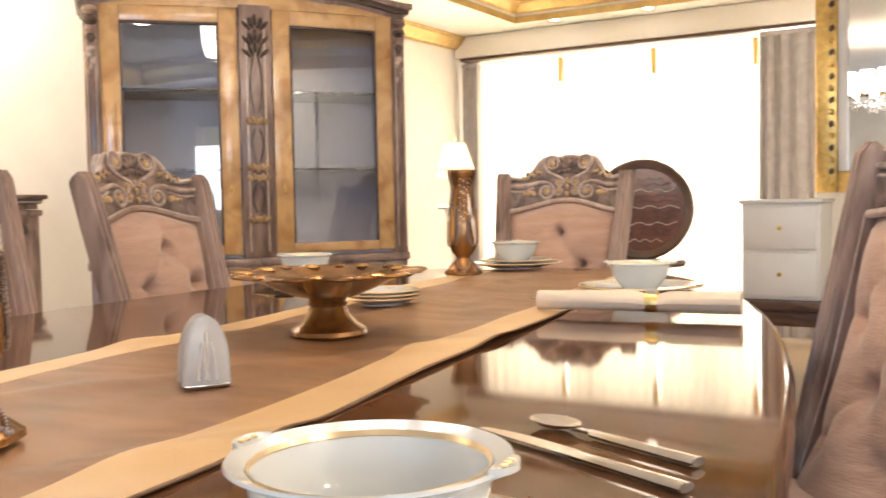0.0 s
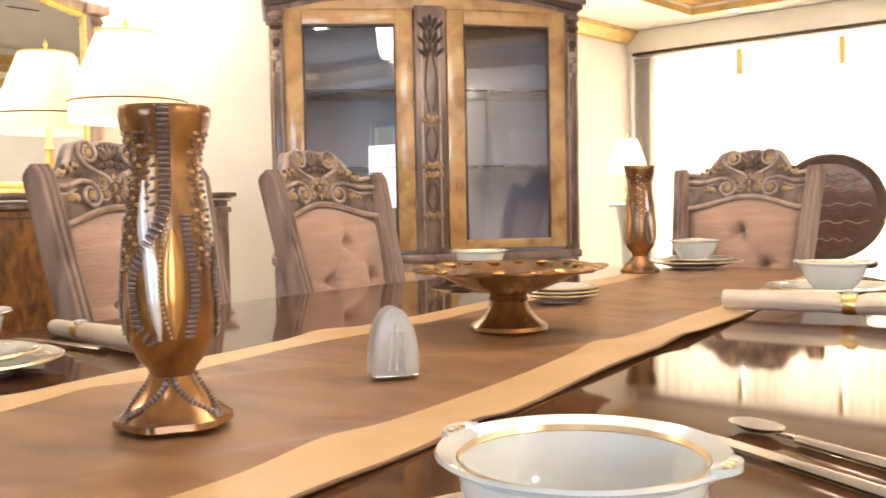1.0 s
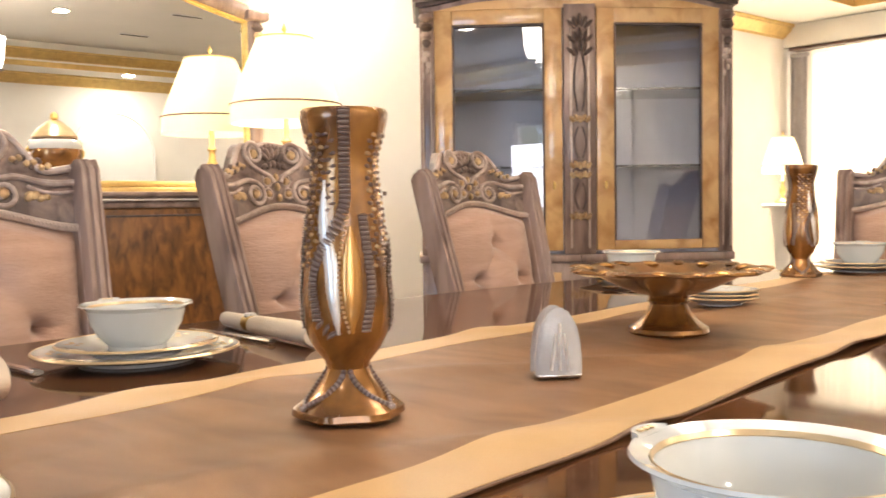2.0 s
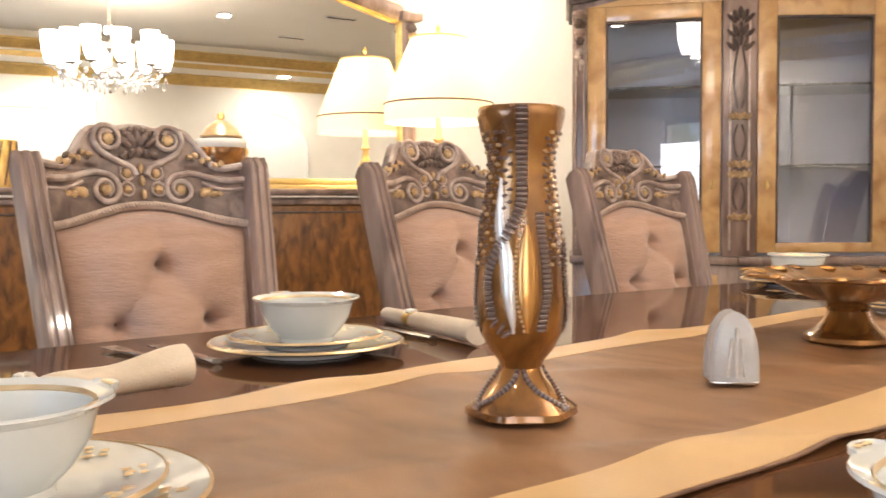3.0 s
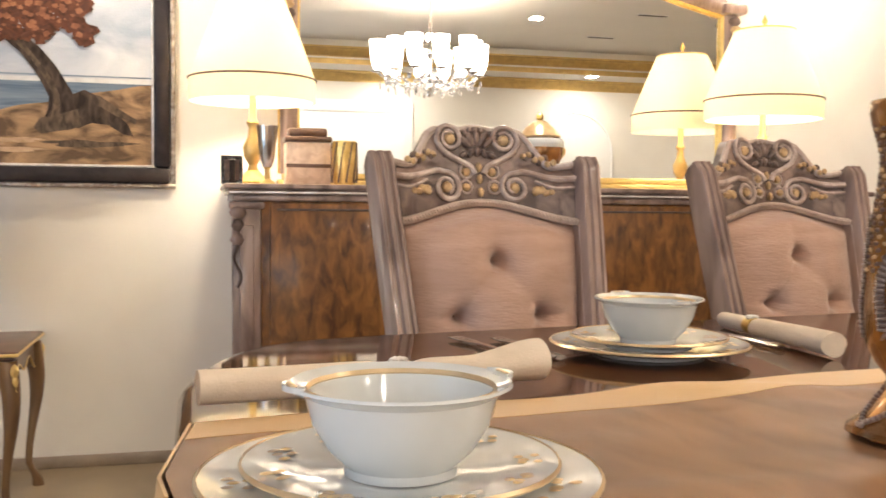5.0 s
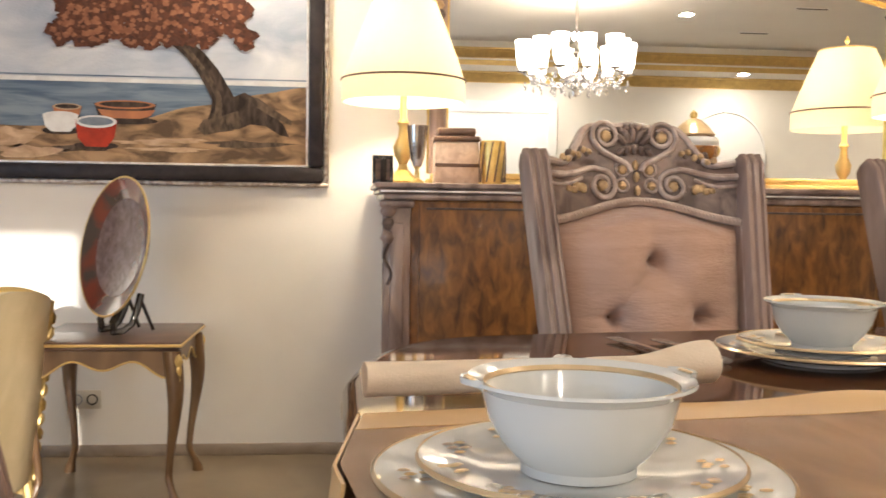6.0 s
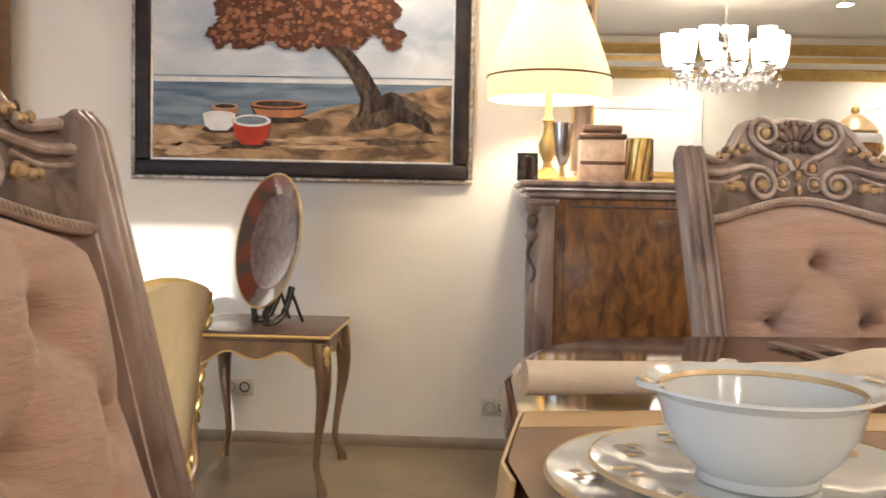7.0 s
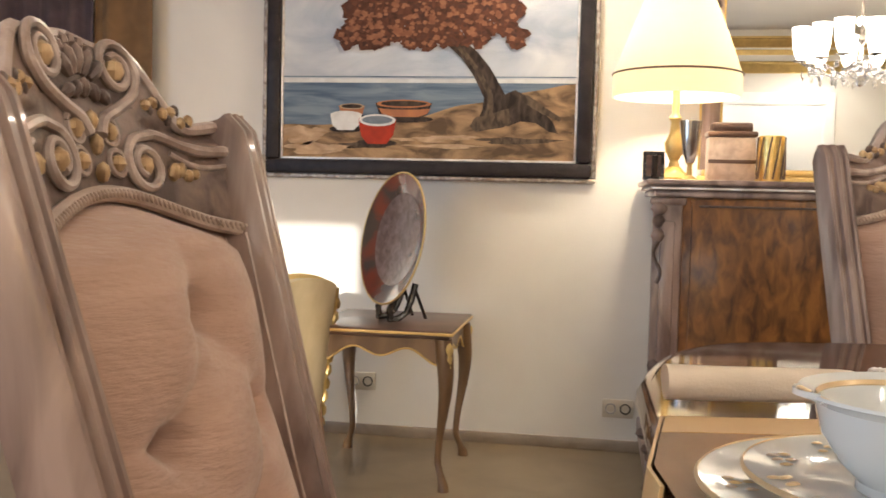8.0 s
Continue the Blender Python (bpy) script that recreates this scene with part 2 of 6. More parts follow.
def sweep(section, stations):
    """Closed cross-sections section(s) -> [(x, y, z)...] joined along stations, with capped ends."""
    V, F = [], []
    rings = [section(s) for s in stations]
    m = len(rings[0])
    for r in rings:
        V += r
    for i in range(len(rings) - 1):
        for k in range(m):
            q = (k + 1) % m
            F.append((i * m + k, i * m + q, (i + 1) * m + q, (i + 1) * m + k))
    F.append(tuple(range(m))[::-1])
    F.append(tuple((len(rings) - 1) * m + k for k in range(m)))
    return V, F


def sheet(nx, ny, fn):
    V = [tuple(fn(i / nx, j / ny)) for j in range(ny + 1) for i in range(nx + 1)]
    F = [(j * (nx + 1) + i, j * (nx + 1) + i + 1, (j + 1) * (nx + 1) + i + 1, (j + 1) * (nx + 1) + i) for j in range(ny) for i in range(nx)]
    return V, F


def slab(nx, ny, front, back):
    """A solid between two sheets given by functions of (u, v)."""
    a, b = sheet(nx, ny, front), sheet(nx, ny, back)
    o = len(a[0])
    w = nx + 1
    F = list(a[1]) + [tuple(i + o for i in q)[::-1] for q in b[1]]
    rim = [i for i in range(w)] + [j * w + nx for j in range(1, ny + 1)] + [ny * w + i for i in range(nx - 1, -1, -1)] + [j * w for j in range(ny - 1, 0, -1)]
    for k in range(len(rim)):
        p, q = rim[k], rim[(k + 1) % len(rim)]
        F.append((q, p, p + o, q + o))
    return a[0] + b[0], F


def plate_of(outline, y0, y1):
    """A flat plate with an outline in x, z between y0 and y1."""
    n = len(outline)
    V = [(x, y0, z) for x, z in outline] + [(x, y1, z) for x, z in outline]
    F = [tuple(range(n)), tuple(range(2 * n - 1, n - 1, -1))]
    F += [((k + 1) % n, k, k + n, (k + 1) % n + n) for k in range(n)]
    return V, F


def mesh(name, geo, material, smooth=True):
    me = bpy.data.meshes.new(name)
    me.from_pydata(geo[0], [], geo[1])
    bm = bmesh.new()
    bm.from_mesh(me)
    bmesh.ops.recalc_face_normals(bm, faces=bm.faces[:])
    bm.to_mesh(me)
    bm.free()
    me.materials.append(material)
    if smooth:
        me.shade_smooth()
        me.set_sharp_from_angle(angle=radians(38))
    return me


def part(name, geo, material, parent=None, label="", smooth=True):
    ob = new(name, mesh(name, geo, material, smooth))
    ob.parent = parent
    return tagged(ob, label)


def thing(name, label, category, group="", m=None):
    ob = tagged(new(name), label, category, group)
    if m is not None:
        ob.matrix_world = m
    return ob


def setting(name, geo, material, label, category, smooth=True):
    return tagged(part(name, geo, material, smooth=smooth), label, category, kind="structure")


def facing(x, y, z, nx, ny):
    """A pose whose local +y points along (nx, ny)."""
    return pose(x, y, z, 0, 0, math.degrees(math.atan2(-nx, ny)))


def smooth(a, b, x):
    t = min(1, max(0, (x - a) / (b - a)))
    return t * t * (3 - 2 * t)


# ---- the room ----
WX, EX, SY, NY = -2.53, 3.2, -2.95, 7.4
CEIL = 2.30
setting("floor", box(WX - 0.2, EX + 0.2, SY - 0.2, NY + 0.5, -0.12, 0.0, 0), M_FLOOR, "polished beige stone floor with a soft sheen", "floor")
setting("wall_west", box(WX - 0.15, WX, SY - 0.15, NY + 0.5, 0, 2.6, 0), M_WALL, "warm white painted plaster wall", "wall")
setting("wall_east", join(box(EX, EX + 0.15, 0.18, NY + 0.5, 0, 2.6, 0), box(EX, EX + 0.15, SY - 0.15, -1.7, 0, 2.6, 0),
                          box(EX, EX + 0.15, -1.7, 0.18, 0, 0.25, 0), box(EX, EX + 0.15, -1.7, 0.18, 1.92, 2.6, 0)), M_WALL,
        "warm white plaster wall with a tall window opening", "wall")
setting("wall_south", join(box(WX, 0.3, SY - 0.15, SY, 0, 2.6, 0), box(1.9, EX, SY - 0.15, SY, 0, 2.6, 0), box(0.3, 1.9, SY - 0.15, SY, 2.1, 2.6, 0)), M_WALL,
        "warm white plaster wall with a doorway", "wall")
setting("wall_north", join(box(WX, -2.35, NY, NY + 0.15, 0, 2.6, 0), box(1.3, EX, NY, NY + 0.15, 0, 2.6, 0),
                           box(-2.35, 1.3, NY, NY + 0.15, 0, 0.18, 0), box(-2.35, 1.3, NY, NY + 0.15, 2.13, 2.6, 0)), M_WALL,
        "plaster wall with a wide window behind curtains", "wall")
# ceiling with a raised tray
TX0, TX1, TY0, TY1 = -1.75, 2.4, -1.6, 6.75
setting("ceiling", join(box(WX, TX0, SY, NY, CEIL, CEIL + 0.1, 0), box(TX1, EX, SY, NY, CEIL, CEIL + 0.1, 0), box(TX0, TX1, SY, TY0, CEIL, CEIL + 0.1, 0),
                        box(TX0, TX1, TY1, NY, CEIL, CEIL + 0.1, 0), box(TX0, TX1, TY0, TY1, CEIL + 0.17, CEIL + 0.27, 0),
                        box(TX0 - 0.02, TX0, TY0, TY1, CEIL + 0.1, CEIL + 0.27, 0), box(TX1, TX1 + 0.02, TY0, TY1, CEIL + 0.1, CEIL + 0.27, 0),
                        box(TX0, TX1, TY0 - 0.02, TY0, CEIL + 0.1, CEIL + 0.27, 0), box(TX0, TX1, TY1, TY1 + 0.02, CEIL + 0.1, CEIL + 0.27, 0)), M_CEIL,
        "white plaster ceiling with a shallow raised tray", "ceiling")


def moulding(name, path, size, label, drop=1.0):
    """A stepped cornice along a closed or open path of (x, y, inward x, inward y), hanging from z."""
    prof = [(0, 0), (1.0, 0), (1.0, -0.18), (0.82, -0.26), (0.72, -0.5), (0.42, -0.72), (0.3, -0.9), (0.12, -0.94), (0.12, -1.0), (0, -1.0)]
    V, F = [], []
    for x, y, ix, iy, z in path:
        V += [(x + ix * a * size, y + iy * a * size, z + b * size * drop) for a, b in prof]
    m = len(prof)
    for i in range(len(path) - 1):
        for k in range(m):
            q = (k + 1) % m
            F.append((i * m + k, i * m + q, (i + 1) * m + q, (i + 1) * m + k))
    F += [tuple(range(m)), tuple((len(path) - 1) * m + k for k in range(m))]
    return setting(name, (V, F), M_GOLDPAINT, label, "cornice")


moulding("trim_west_cornice", [(WX, SY, 1, 0, CEIL - 0.002), (WX, NY - 0.15, 1, 0, CEIL - 0.002)], 0.10, "gold painted stepped ceiling cornice")
moulding("trim_east_cornice", [(EX, SY, -1, 0, CEIL - 0.002), (EX, NY, -1, 0, CEIL - 0.002)], 0.10, "gold painted stepped ceiling cornice")
moulding("trim_tray", [(TX0, TY0, 1, 1, CEIL + 0.1), (TX1, TY0, -1, 1, CEIL + 0.1), (TX1, TY1, -1, -1, CEIL + 0.1), (TX0, TY1, 1, -1, CEIL + 0.1), (TX0, TY0, 1, 1, CEIL + 0.1)],
         0.085, "gold painted moulding round the ceiling tray")
moulding("trim_tray_outer", [(TX0 - 0.002, TY0, -1, -1, CEIL - 0.002), (TX1, TY0, 1, -1, CEIL - 0.002), (TX1, TY1, 1, 1, CEIL - 0.002), (TX0, TY1, -1, 1, CEIL - 0.002), (TX0 - 0.002, TY0, -1, -1, CEIL - 0.002)],
         0.045, "gold painted outer moulding of the ceiling tray")
setting("trim_pelmet", join(box(WX + 0.002, EX - 0.002, NY - 0.17, NY - 0.002, 2.13, CEIL - 0.002, 0.01)), M_CEIL,
        "white plaster curtain pelmet", "pelmet")
# added dark strip; its colour stands in for the shadow gap below the pelmet
setting("trim_shadow_gap", box(WX + 0.05, EX - 0.1, NY - 0.172, NY - 0.04, 2.105, 2.128, 0.003), M_DARKWOOD, "dark strip standing in for the shadow gap under the pelmet", "curtain track")
setting("baseboard", box(WX, WX + 0.012, SY, NY, 0, 0.045, 0.003), M_BASE, "low brown stone skirting", "skirting")


def socket(y, z):
    t = thing("power_socket", "cream plastic double wall socket", "socket", m=pose(WX + 0.001, y, z))
    part("cover", join(box(0, 0.009, -0.06, 0.06, -0.036, 0.036, 0.004)), M_PLASTIC, t)
    for k in (-0.028, 0.028):
        part("outlet", at(moved(lathe([(0.021, 0), (0.021, 0.012), (0.017, 0.012), (0.015, 0.006)], 20), pose(0, 0, 0, 0, 90, 0)), 0.001, k, 0), M_FROST if k < 0 else M_BLACK, t, "dark socket insert" if k > 0 else "")


socket(0.525, 0.168)
socket(-0.50, 0.22)


def east_panel():
    """White moulded panel and a round-headed one on the wall across from the mirror."""
    t = thing("wall_panel", "white moulded wall panel across from the sideboard mirror", "wall panel", m=pose(EX, 0, 0))
    part("board", box(-0.035, -0.001, 1.3, 2.57, 0.1, 2.02, 0.008), M_WHITE, t)
    for y0, y1, z0, z1 in ((1.38, 2.49, 1.90, 1.93), (1.38, 2.49, 0.2, 0.23), (1.38, 1.41, 0.23, 1.90), (2.46, 2.49, 0.23, 1.90)):
        part("moulding", box(-0.045, -0.034, y0, y1, z0, z1, 0.004), M_WHITE, t)
    a = thing("arched_panel", "white round-headed plaster wall panel", "wall panel", m=pose(EX, 4.32, 0))
    arc = [(-0.42, 0.1)] + [(-0.42 * math.cos(math.pi * k / 24), 1.54 + 0.42 * math.sin(math.pi * k / 24)) for k in range(25)] + [(0.42, 0.1)]
    part("board", moved(plate_of(arc, 0.001, 0.035), pose(0, 0, 0, 0, 0, 90)), M_WHITE, a)
    part("moulding", tube([(-0.036, p[0], p[1]) for p in arc], 0.012, 8), M_WHITE, a)


east_panel()


# ---- windows and curtains ----
def window(name, x0, x1, z0, z1, along_y, where, panes, label):
    w = tagged(new(name), label, "window", kind="structure")

    def put(nm, a0, a1, b0, b1, mt, th):
        g = box(a0, a1, where + 0.05, where + 0.05 + th, b0, b1, 0.004)
        if along_y:
            g = [(p[1], p[0], p[2]) for p in g[0]], g[1]
        return part(nm, g, mt, w)
    put("window_frame", x0, x1, z0, z0 + 0.05, M_WHITE, 0.05)
    put("window_frame", x0, x1, z1 - 0.05, z1, M_WHITE, 0.05)
    for k in range(panes + 1):
        c = x0 + (x1 - x0) * k / panes
        put("mullion", max(x0, c - 0.025), min(x1, c + 0.025), z0 + 0.05, z1 - 0.05, M_WHITE, 0.05)
        if k < panes:
            ob = put("pane", c + 0.025, x0 + (x1 - x0) * (k + 1) / panes - 0.025, z0 + 0.05, z1 - 0.05, M_PANE, 0.006)
            ob.visible_shadow = False
    return w


window("window_1", -2.35, 1.3, 0.18, 2.13, False, NY, 4, "wide white-framed window behind sheer curtains")
window("window_2", -1.7, 0.18, 0.25, 1.92, True, EX, 1, "white-framed tall window letting in low sun")


def curtain(name, x0, x1, z0, z1, y, folds, depth, material, label):
    n = int(folds * 10)

    def f(u, v):
        s = math.sin(u * folds * 2 * math.pi + 1.3 * math.sin(5 * u))
        return (x0 + (x1 - x0) * u, y + depth * s * (0.55 + 0.45 * (1 - v)), z0 + (z1 - z0) * v)
    c = thing(name, label, "curtain")
    part("cloth", slab(n, 6, f, lambda u, v: (f(u, v)[0], f(u, v)[1] + 0.002, f(u, v)[2])), material, c)
    part("heading_tape", box(x0, x1, y - 0.012, y + 0.012, z1, z1 + 0.03, 0.004), material, c)
    return c


for k in range(3):
    curtain("sheer_curtain", -2.33 + 0.72 * k, -1.62 + 0.72 * k, 0.03, 2.07, NY - 0.10, 7, 0.022, M_SHEER, "white sheer curtain glowing with daylight")
curtain("side_drape", -2.50, -2.36, 0.03, 2.06, NY - 0.10, 2, 0.03, M_DRAPE, "grey satin side drape hanging at the window")
curtain("side_drape", -0.16, 0.30, 0.03, 2.06, NY - 0.16, 5, 0.03, M_DRAPE, "grey satin side drape hanging at the window")
for y0, y1, mt, lb in ((-1.64, -1.38, M_BROWNDRAPE, "brown drape hanging at the wall"), (-2.6, -1.64, M_PLUM, "dark plum drape hanging at the wall")):
    c = curtain("side_drape", 0, y1 - y0, 0.03, 2.10, 0, int((y1 - y0) / 0.09), 0.022, mt, lb)
    c.matrix_world = Matrix.Translation((WX + 0.06, y0, 0)) @ Matrix.Rotation(math.pi / 2, 4, "Z")
for x in (-1.62, -0.90, -0.19):
    t = thing("curtain_tassel", "small gold curtain clip with a hanging tassel", "curtain clip", "curtain clips", pose(x, NY - 0.15, 1.93))
    part("clip", box(-0.02, 0.02, -0.01, 0.01, 0.0, 0.13, 0.006), M_GOLDPAINT, t)
    part("fringe", moved(lathe([(0.008, 0.02), (0.016, 0.0), (0.02, -0.05)], 12), Matrix.Identity(4)), M_GOLDPAINT, t)

# partition with a gilt mirror, at the far end
setting("wall_partition", box(0.36, 1.75, 6.25, 6.40, 0, CEIL, 0), M_WALL, "short white plaster partition wall", "wall")


def gilt_mirror():
    t = thing("gilt_wall_mirror", "tall wall mirror in a wide carved gilt frame", "mirror", m=pose(0.36, 6.235, 1.0))
    W, H, B = 0.9, 1.2, 0.115
    part("frame", join(box(0, B, -0.05, 0.0, 0, H, 0.012), box(W - B, W, -0.05, 0.0, 0, H, 0.012), box(B, W - B, -0.05, 0.0, 0, B, 0.012), box(B, W - B, -0.05, 0.0, H - B, H, 0.012)), M_GOLD, t)
    for a in (B, W - B - 0.05):
        part("inner_frame", box(a, a + 0.05, -0.038, 0.0, B, H - B, 0.008), M_WHITE, t, "white painted inner frame")
    part("glass", box(B + 0.05, W - B - 0.05, -0.012, 0.0, B, H - B, 0), M_MIRROR, t)
    for i in range(18):
        z = 0.05 + i * 0.065
        part("carved_leaf", moved(lathe([(0.001, -0.02), (0.016, -0.004), (0.012, 0.012), (0.001, 0.022)], 8), pose(0.085, -0.052, z, 0, 20 if i % 2 else -20, 0)), M_TAUPE_DARK if i % 2 else M_GOLD, t)


gilt_mirror()


# ---- table ----
TA = math.radians(8.3)
TM = pose(0.53, 0.44, 0, 0, 0, 8.3)   # local y runs along the table, x across it


def table():
    t = thing("dining_table", "long oval dining table in glossy dark walnut", "dining table", m=TM)
    HW, C0, TOP, MID, NEAR, FAR = 0.77, -0.06, 0.77, 0.90, 0.85, 2.12

    def rim(s, n):
        """The boat-shaped outline: a bowed near end with tight corners and a long tapering far end."""
        out = []
        for k in range(n):
            a = 2 * math.pi * k / n
            c, q = math.cos(a), math.sin(a)
            e = (2 / 2.15 if c > 0 else 2 / 3.2) if q > 0 else 2 / 11
            x = math.copysign(abs(c) ** e, c)
            half = FAR if q > 0 else NEAR - 0.20 * x * x
            out.append((C0 + s * HW * x, MID + (half - (1 - s) * HW) * math.copysign(abs(q) ** e, q)))
        return out
    n = 200
    rings = [(0.90, TOP - 0.055), (0.955, TOP - 0.05), (0.965, TOP - 0.042), (0.985, TOP - 0.034), (1.0, TOP - 0.022), (1.0, TOP - 0.012), (0.994, TOP - 0.003), (0.985, TOP), (0.98, TOP), (0.95, TOP)]
    V, F = [], []
    for s, z in rings:
        V += [(x, y, z) for x, y in rim(s, n)]
    for i in range(len(rings) - 1):
        F += [(i * n + k, i * n + (k + 1) % n, (i + 1) * n + (k + 1) % n, (i + 1) * n + k) for k in range(n)]
    F += [tuple(range(n))[::-1], tuple((len(rings) - 1) * n + k for k in range(n))]
    part("tabletop", (V, F), M_TABLE, t)
    V, F = [], []
    for s, z in [(0.86, TOP - 0.14), (0.88, TOP - 0.13), (0.88, TOP - 0.056)]:
        V += [(x, y, z) for x, y in rim(s, n)]
    for i in range(2):
        F += [(i * n + k, i * n + (k + 1) % n, (i + 1) * n + (k + 1) % n, (i + 1) * n + k) for k in range(n)]
    part("apron", (V, F), M_WALNUTBURL, t)
    for y in (0.75, 2.05):
        part("pedestal", at(lathe([(0.0, 0.0), (0.20, 0.0), (0.21, 0.03), (0.15, 0.06), (0.09, 0.12), (0.07, 0.20), (0.10, 0.30), (0.13, 0.38), (0.09, 0.48), (0.07, 0.54), (0.12, 0.60), (0.20, TOP - 0.141)], 28), C0, y, 0), M_TAUPE, t)


table()


def runner():
    t = thing("table_runner", "brown satin table runner with gold satin borders", "table runner", m=TM)
    L0, L1 = 0.055, 2.84

    def end(x):
        return 0.052 + 0.27 * max(0.0, -x - 0.10) + 0.62 * max(0.0, x) ** 2

    def height(x, y):
        h = 0.7752 + 0.0026 * math.sin(9 * y + 3 * math.sin(6 * x)) * math.sin(14 * x + 4 * y) + 0.0011 * math.sin(46 * x - 9 * y + 2.5 * math.sin(5 * y)) * math.sin(7 * y + 11 * x) + 0.0055 * max(0, math.sin(15 * x - 5.2 * y + 0.7 + 2 * math.sin(3 * y))) ** 8
        return h

    def strip(x0, x1, lift):
        def f(u, v):
            x = x0 + (x1 - x0) * u
            s0 = end(x)
            s = s0 + (L1 - s0) * v
            return (x + 0.004 * math.sin(7 * s + x * 9), s, height(x, s) + lift)
        return slab(max(4, int((x1 - x0) / 0.012)), 150, f, lambda u, v: (f(u, v)[0], f(u, v)[1] + 0.0012, f(u, v)[2] - 0.0018))
    part("cloth", strip(-0.20, 0.185, 0.0), M_RUNNER, t)
    hx = lambda u: -0.272 + 0.222 * u
    part("end_border", slab(30, 8, lambda u, v: (hx(u), end(hx(u)) - 0.006 - 0.004 * v, 0.776 - 0.035 * v), lambda u, v: (hx(u), end(hx(u)) - 0.003 - 0.004 * v, 0.776 - 0.035 * v)), M_RUNNERGOLD, t, "gold satin end border")
    part("woven_panel", slab(30, 10, lambda u, v: (hx(u), end(hx(u)) - 0.010, 0.741 - 0.28 * v), lambda u, v: (hx(u), end(hx(u)) - 0.008, 0.741 - 0.28 * v)), M_RUNNER, t, "brown woven hanging end")
    part("border", strip(-0.272, -0.20, 0.0006), M_RUNNERGOLD, t, "gold satin border")
    part("border", strip(0.185, 0.262, 0.0006), M_RUNNERGOLD, t, "gold satin border")
    part("piping", strip(0.262, 0.266, 0.0), M_PIPING, t, "dark braided edge")
    part("piping", strip(-0.276, -0.272, 0.0), M_PIPING, t, "dark braided edge")
    V = []
    for i in range(4):
        for j in range(4):
            x, z = -0.24 + i * 0.06 + 0.02 * (j % 2), 0.70 - j * 0.07
            V.append(at(moved(lathe([(0.018, -0.0006), (0.021, 0.0006), (0.010, 0.001), (0.0, 0.001)], 7), pose(0, 0, 0, 90, 0, 0)), x, end(x) - 0.0106, z))
    tagged(part("woven_flowers", join(*V), M_FLORAL, t, "woven grey flower motifs"), kind="stuff")


runner()


# ---- chairs ----
def back_y(z):
    """The line of the raked back, at the stiles."""
    return -0.2 - 0.273 * (z - 0.45)


def bow(x, z):
    """The hollow curve of the back between its stiles."""
    return back_y(z) - 0.065 * (1 - min(1, abs(x) / 0.25) ** 2) * (0.35 + 0.65 * smooth(0.45, 0.70, z))


def spiral(cx, cz, r, turns, sgn, start, y, n=36, r1=0.15):
    out = []
    for i in range(n):
        s = i / (n - 1)
        a = start + sgn * turns * 2 * math.pi * s
        q = r * (1 - (1 - r1) * s)
        out.append((cx + q * math.cos(a), y, cz + q * math.sin(a)))
    return out


def blob(cx, cy, cz, rx, ry, rz, tilt=0.0, n=8):
    g = lathe([(0.001, -1), (0.6, -0.8), (1.0, -0.1), (0.75, 0.6), (0.001, 1)], n)
    m = Matrix.Translation((cx, cy, cz)) @ pose(0, 0, 0, 0, tilt, 0) @ Matrix.Diagonal((rx, ry, rz, 1))
    return moved(g, m)


def curve(points, n=8):
    """A smooth line through (x, z) points."""
    p = [points[0]] + list(points) + [points[-1]]
    out = []
    for i in range(1, len(p) - 2):
        for k in range(n):
            s = k / n
            out.append(tuple(0.5 * (2 * p[i][c] + (p[i + 1][c] - p[i - 1][c]) * s + (2 * p[i - 1][c] - 5 * p[i][c] + 4 * p[i + 1][c] - p[i + 2][c]) * s * s
                                    + (3 * p[i][c] - p[i - 1][c] - 3 * p[i + 1][c] + p[i + 2][c]) * s ** 3) for c in (0, 1)))
    return out + [tuple(points[-1])]


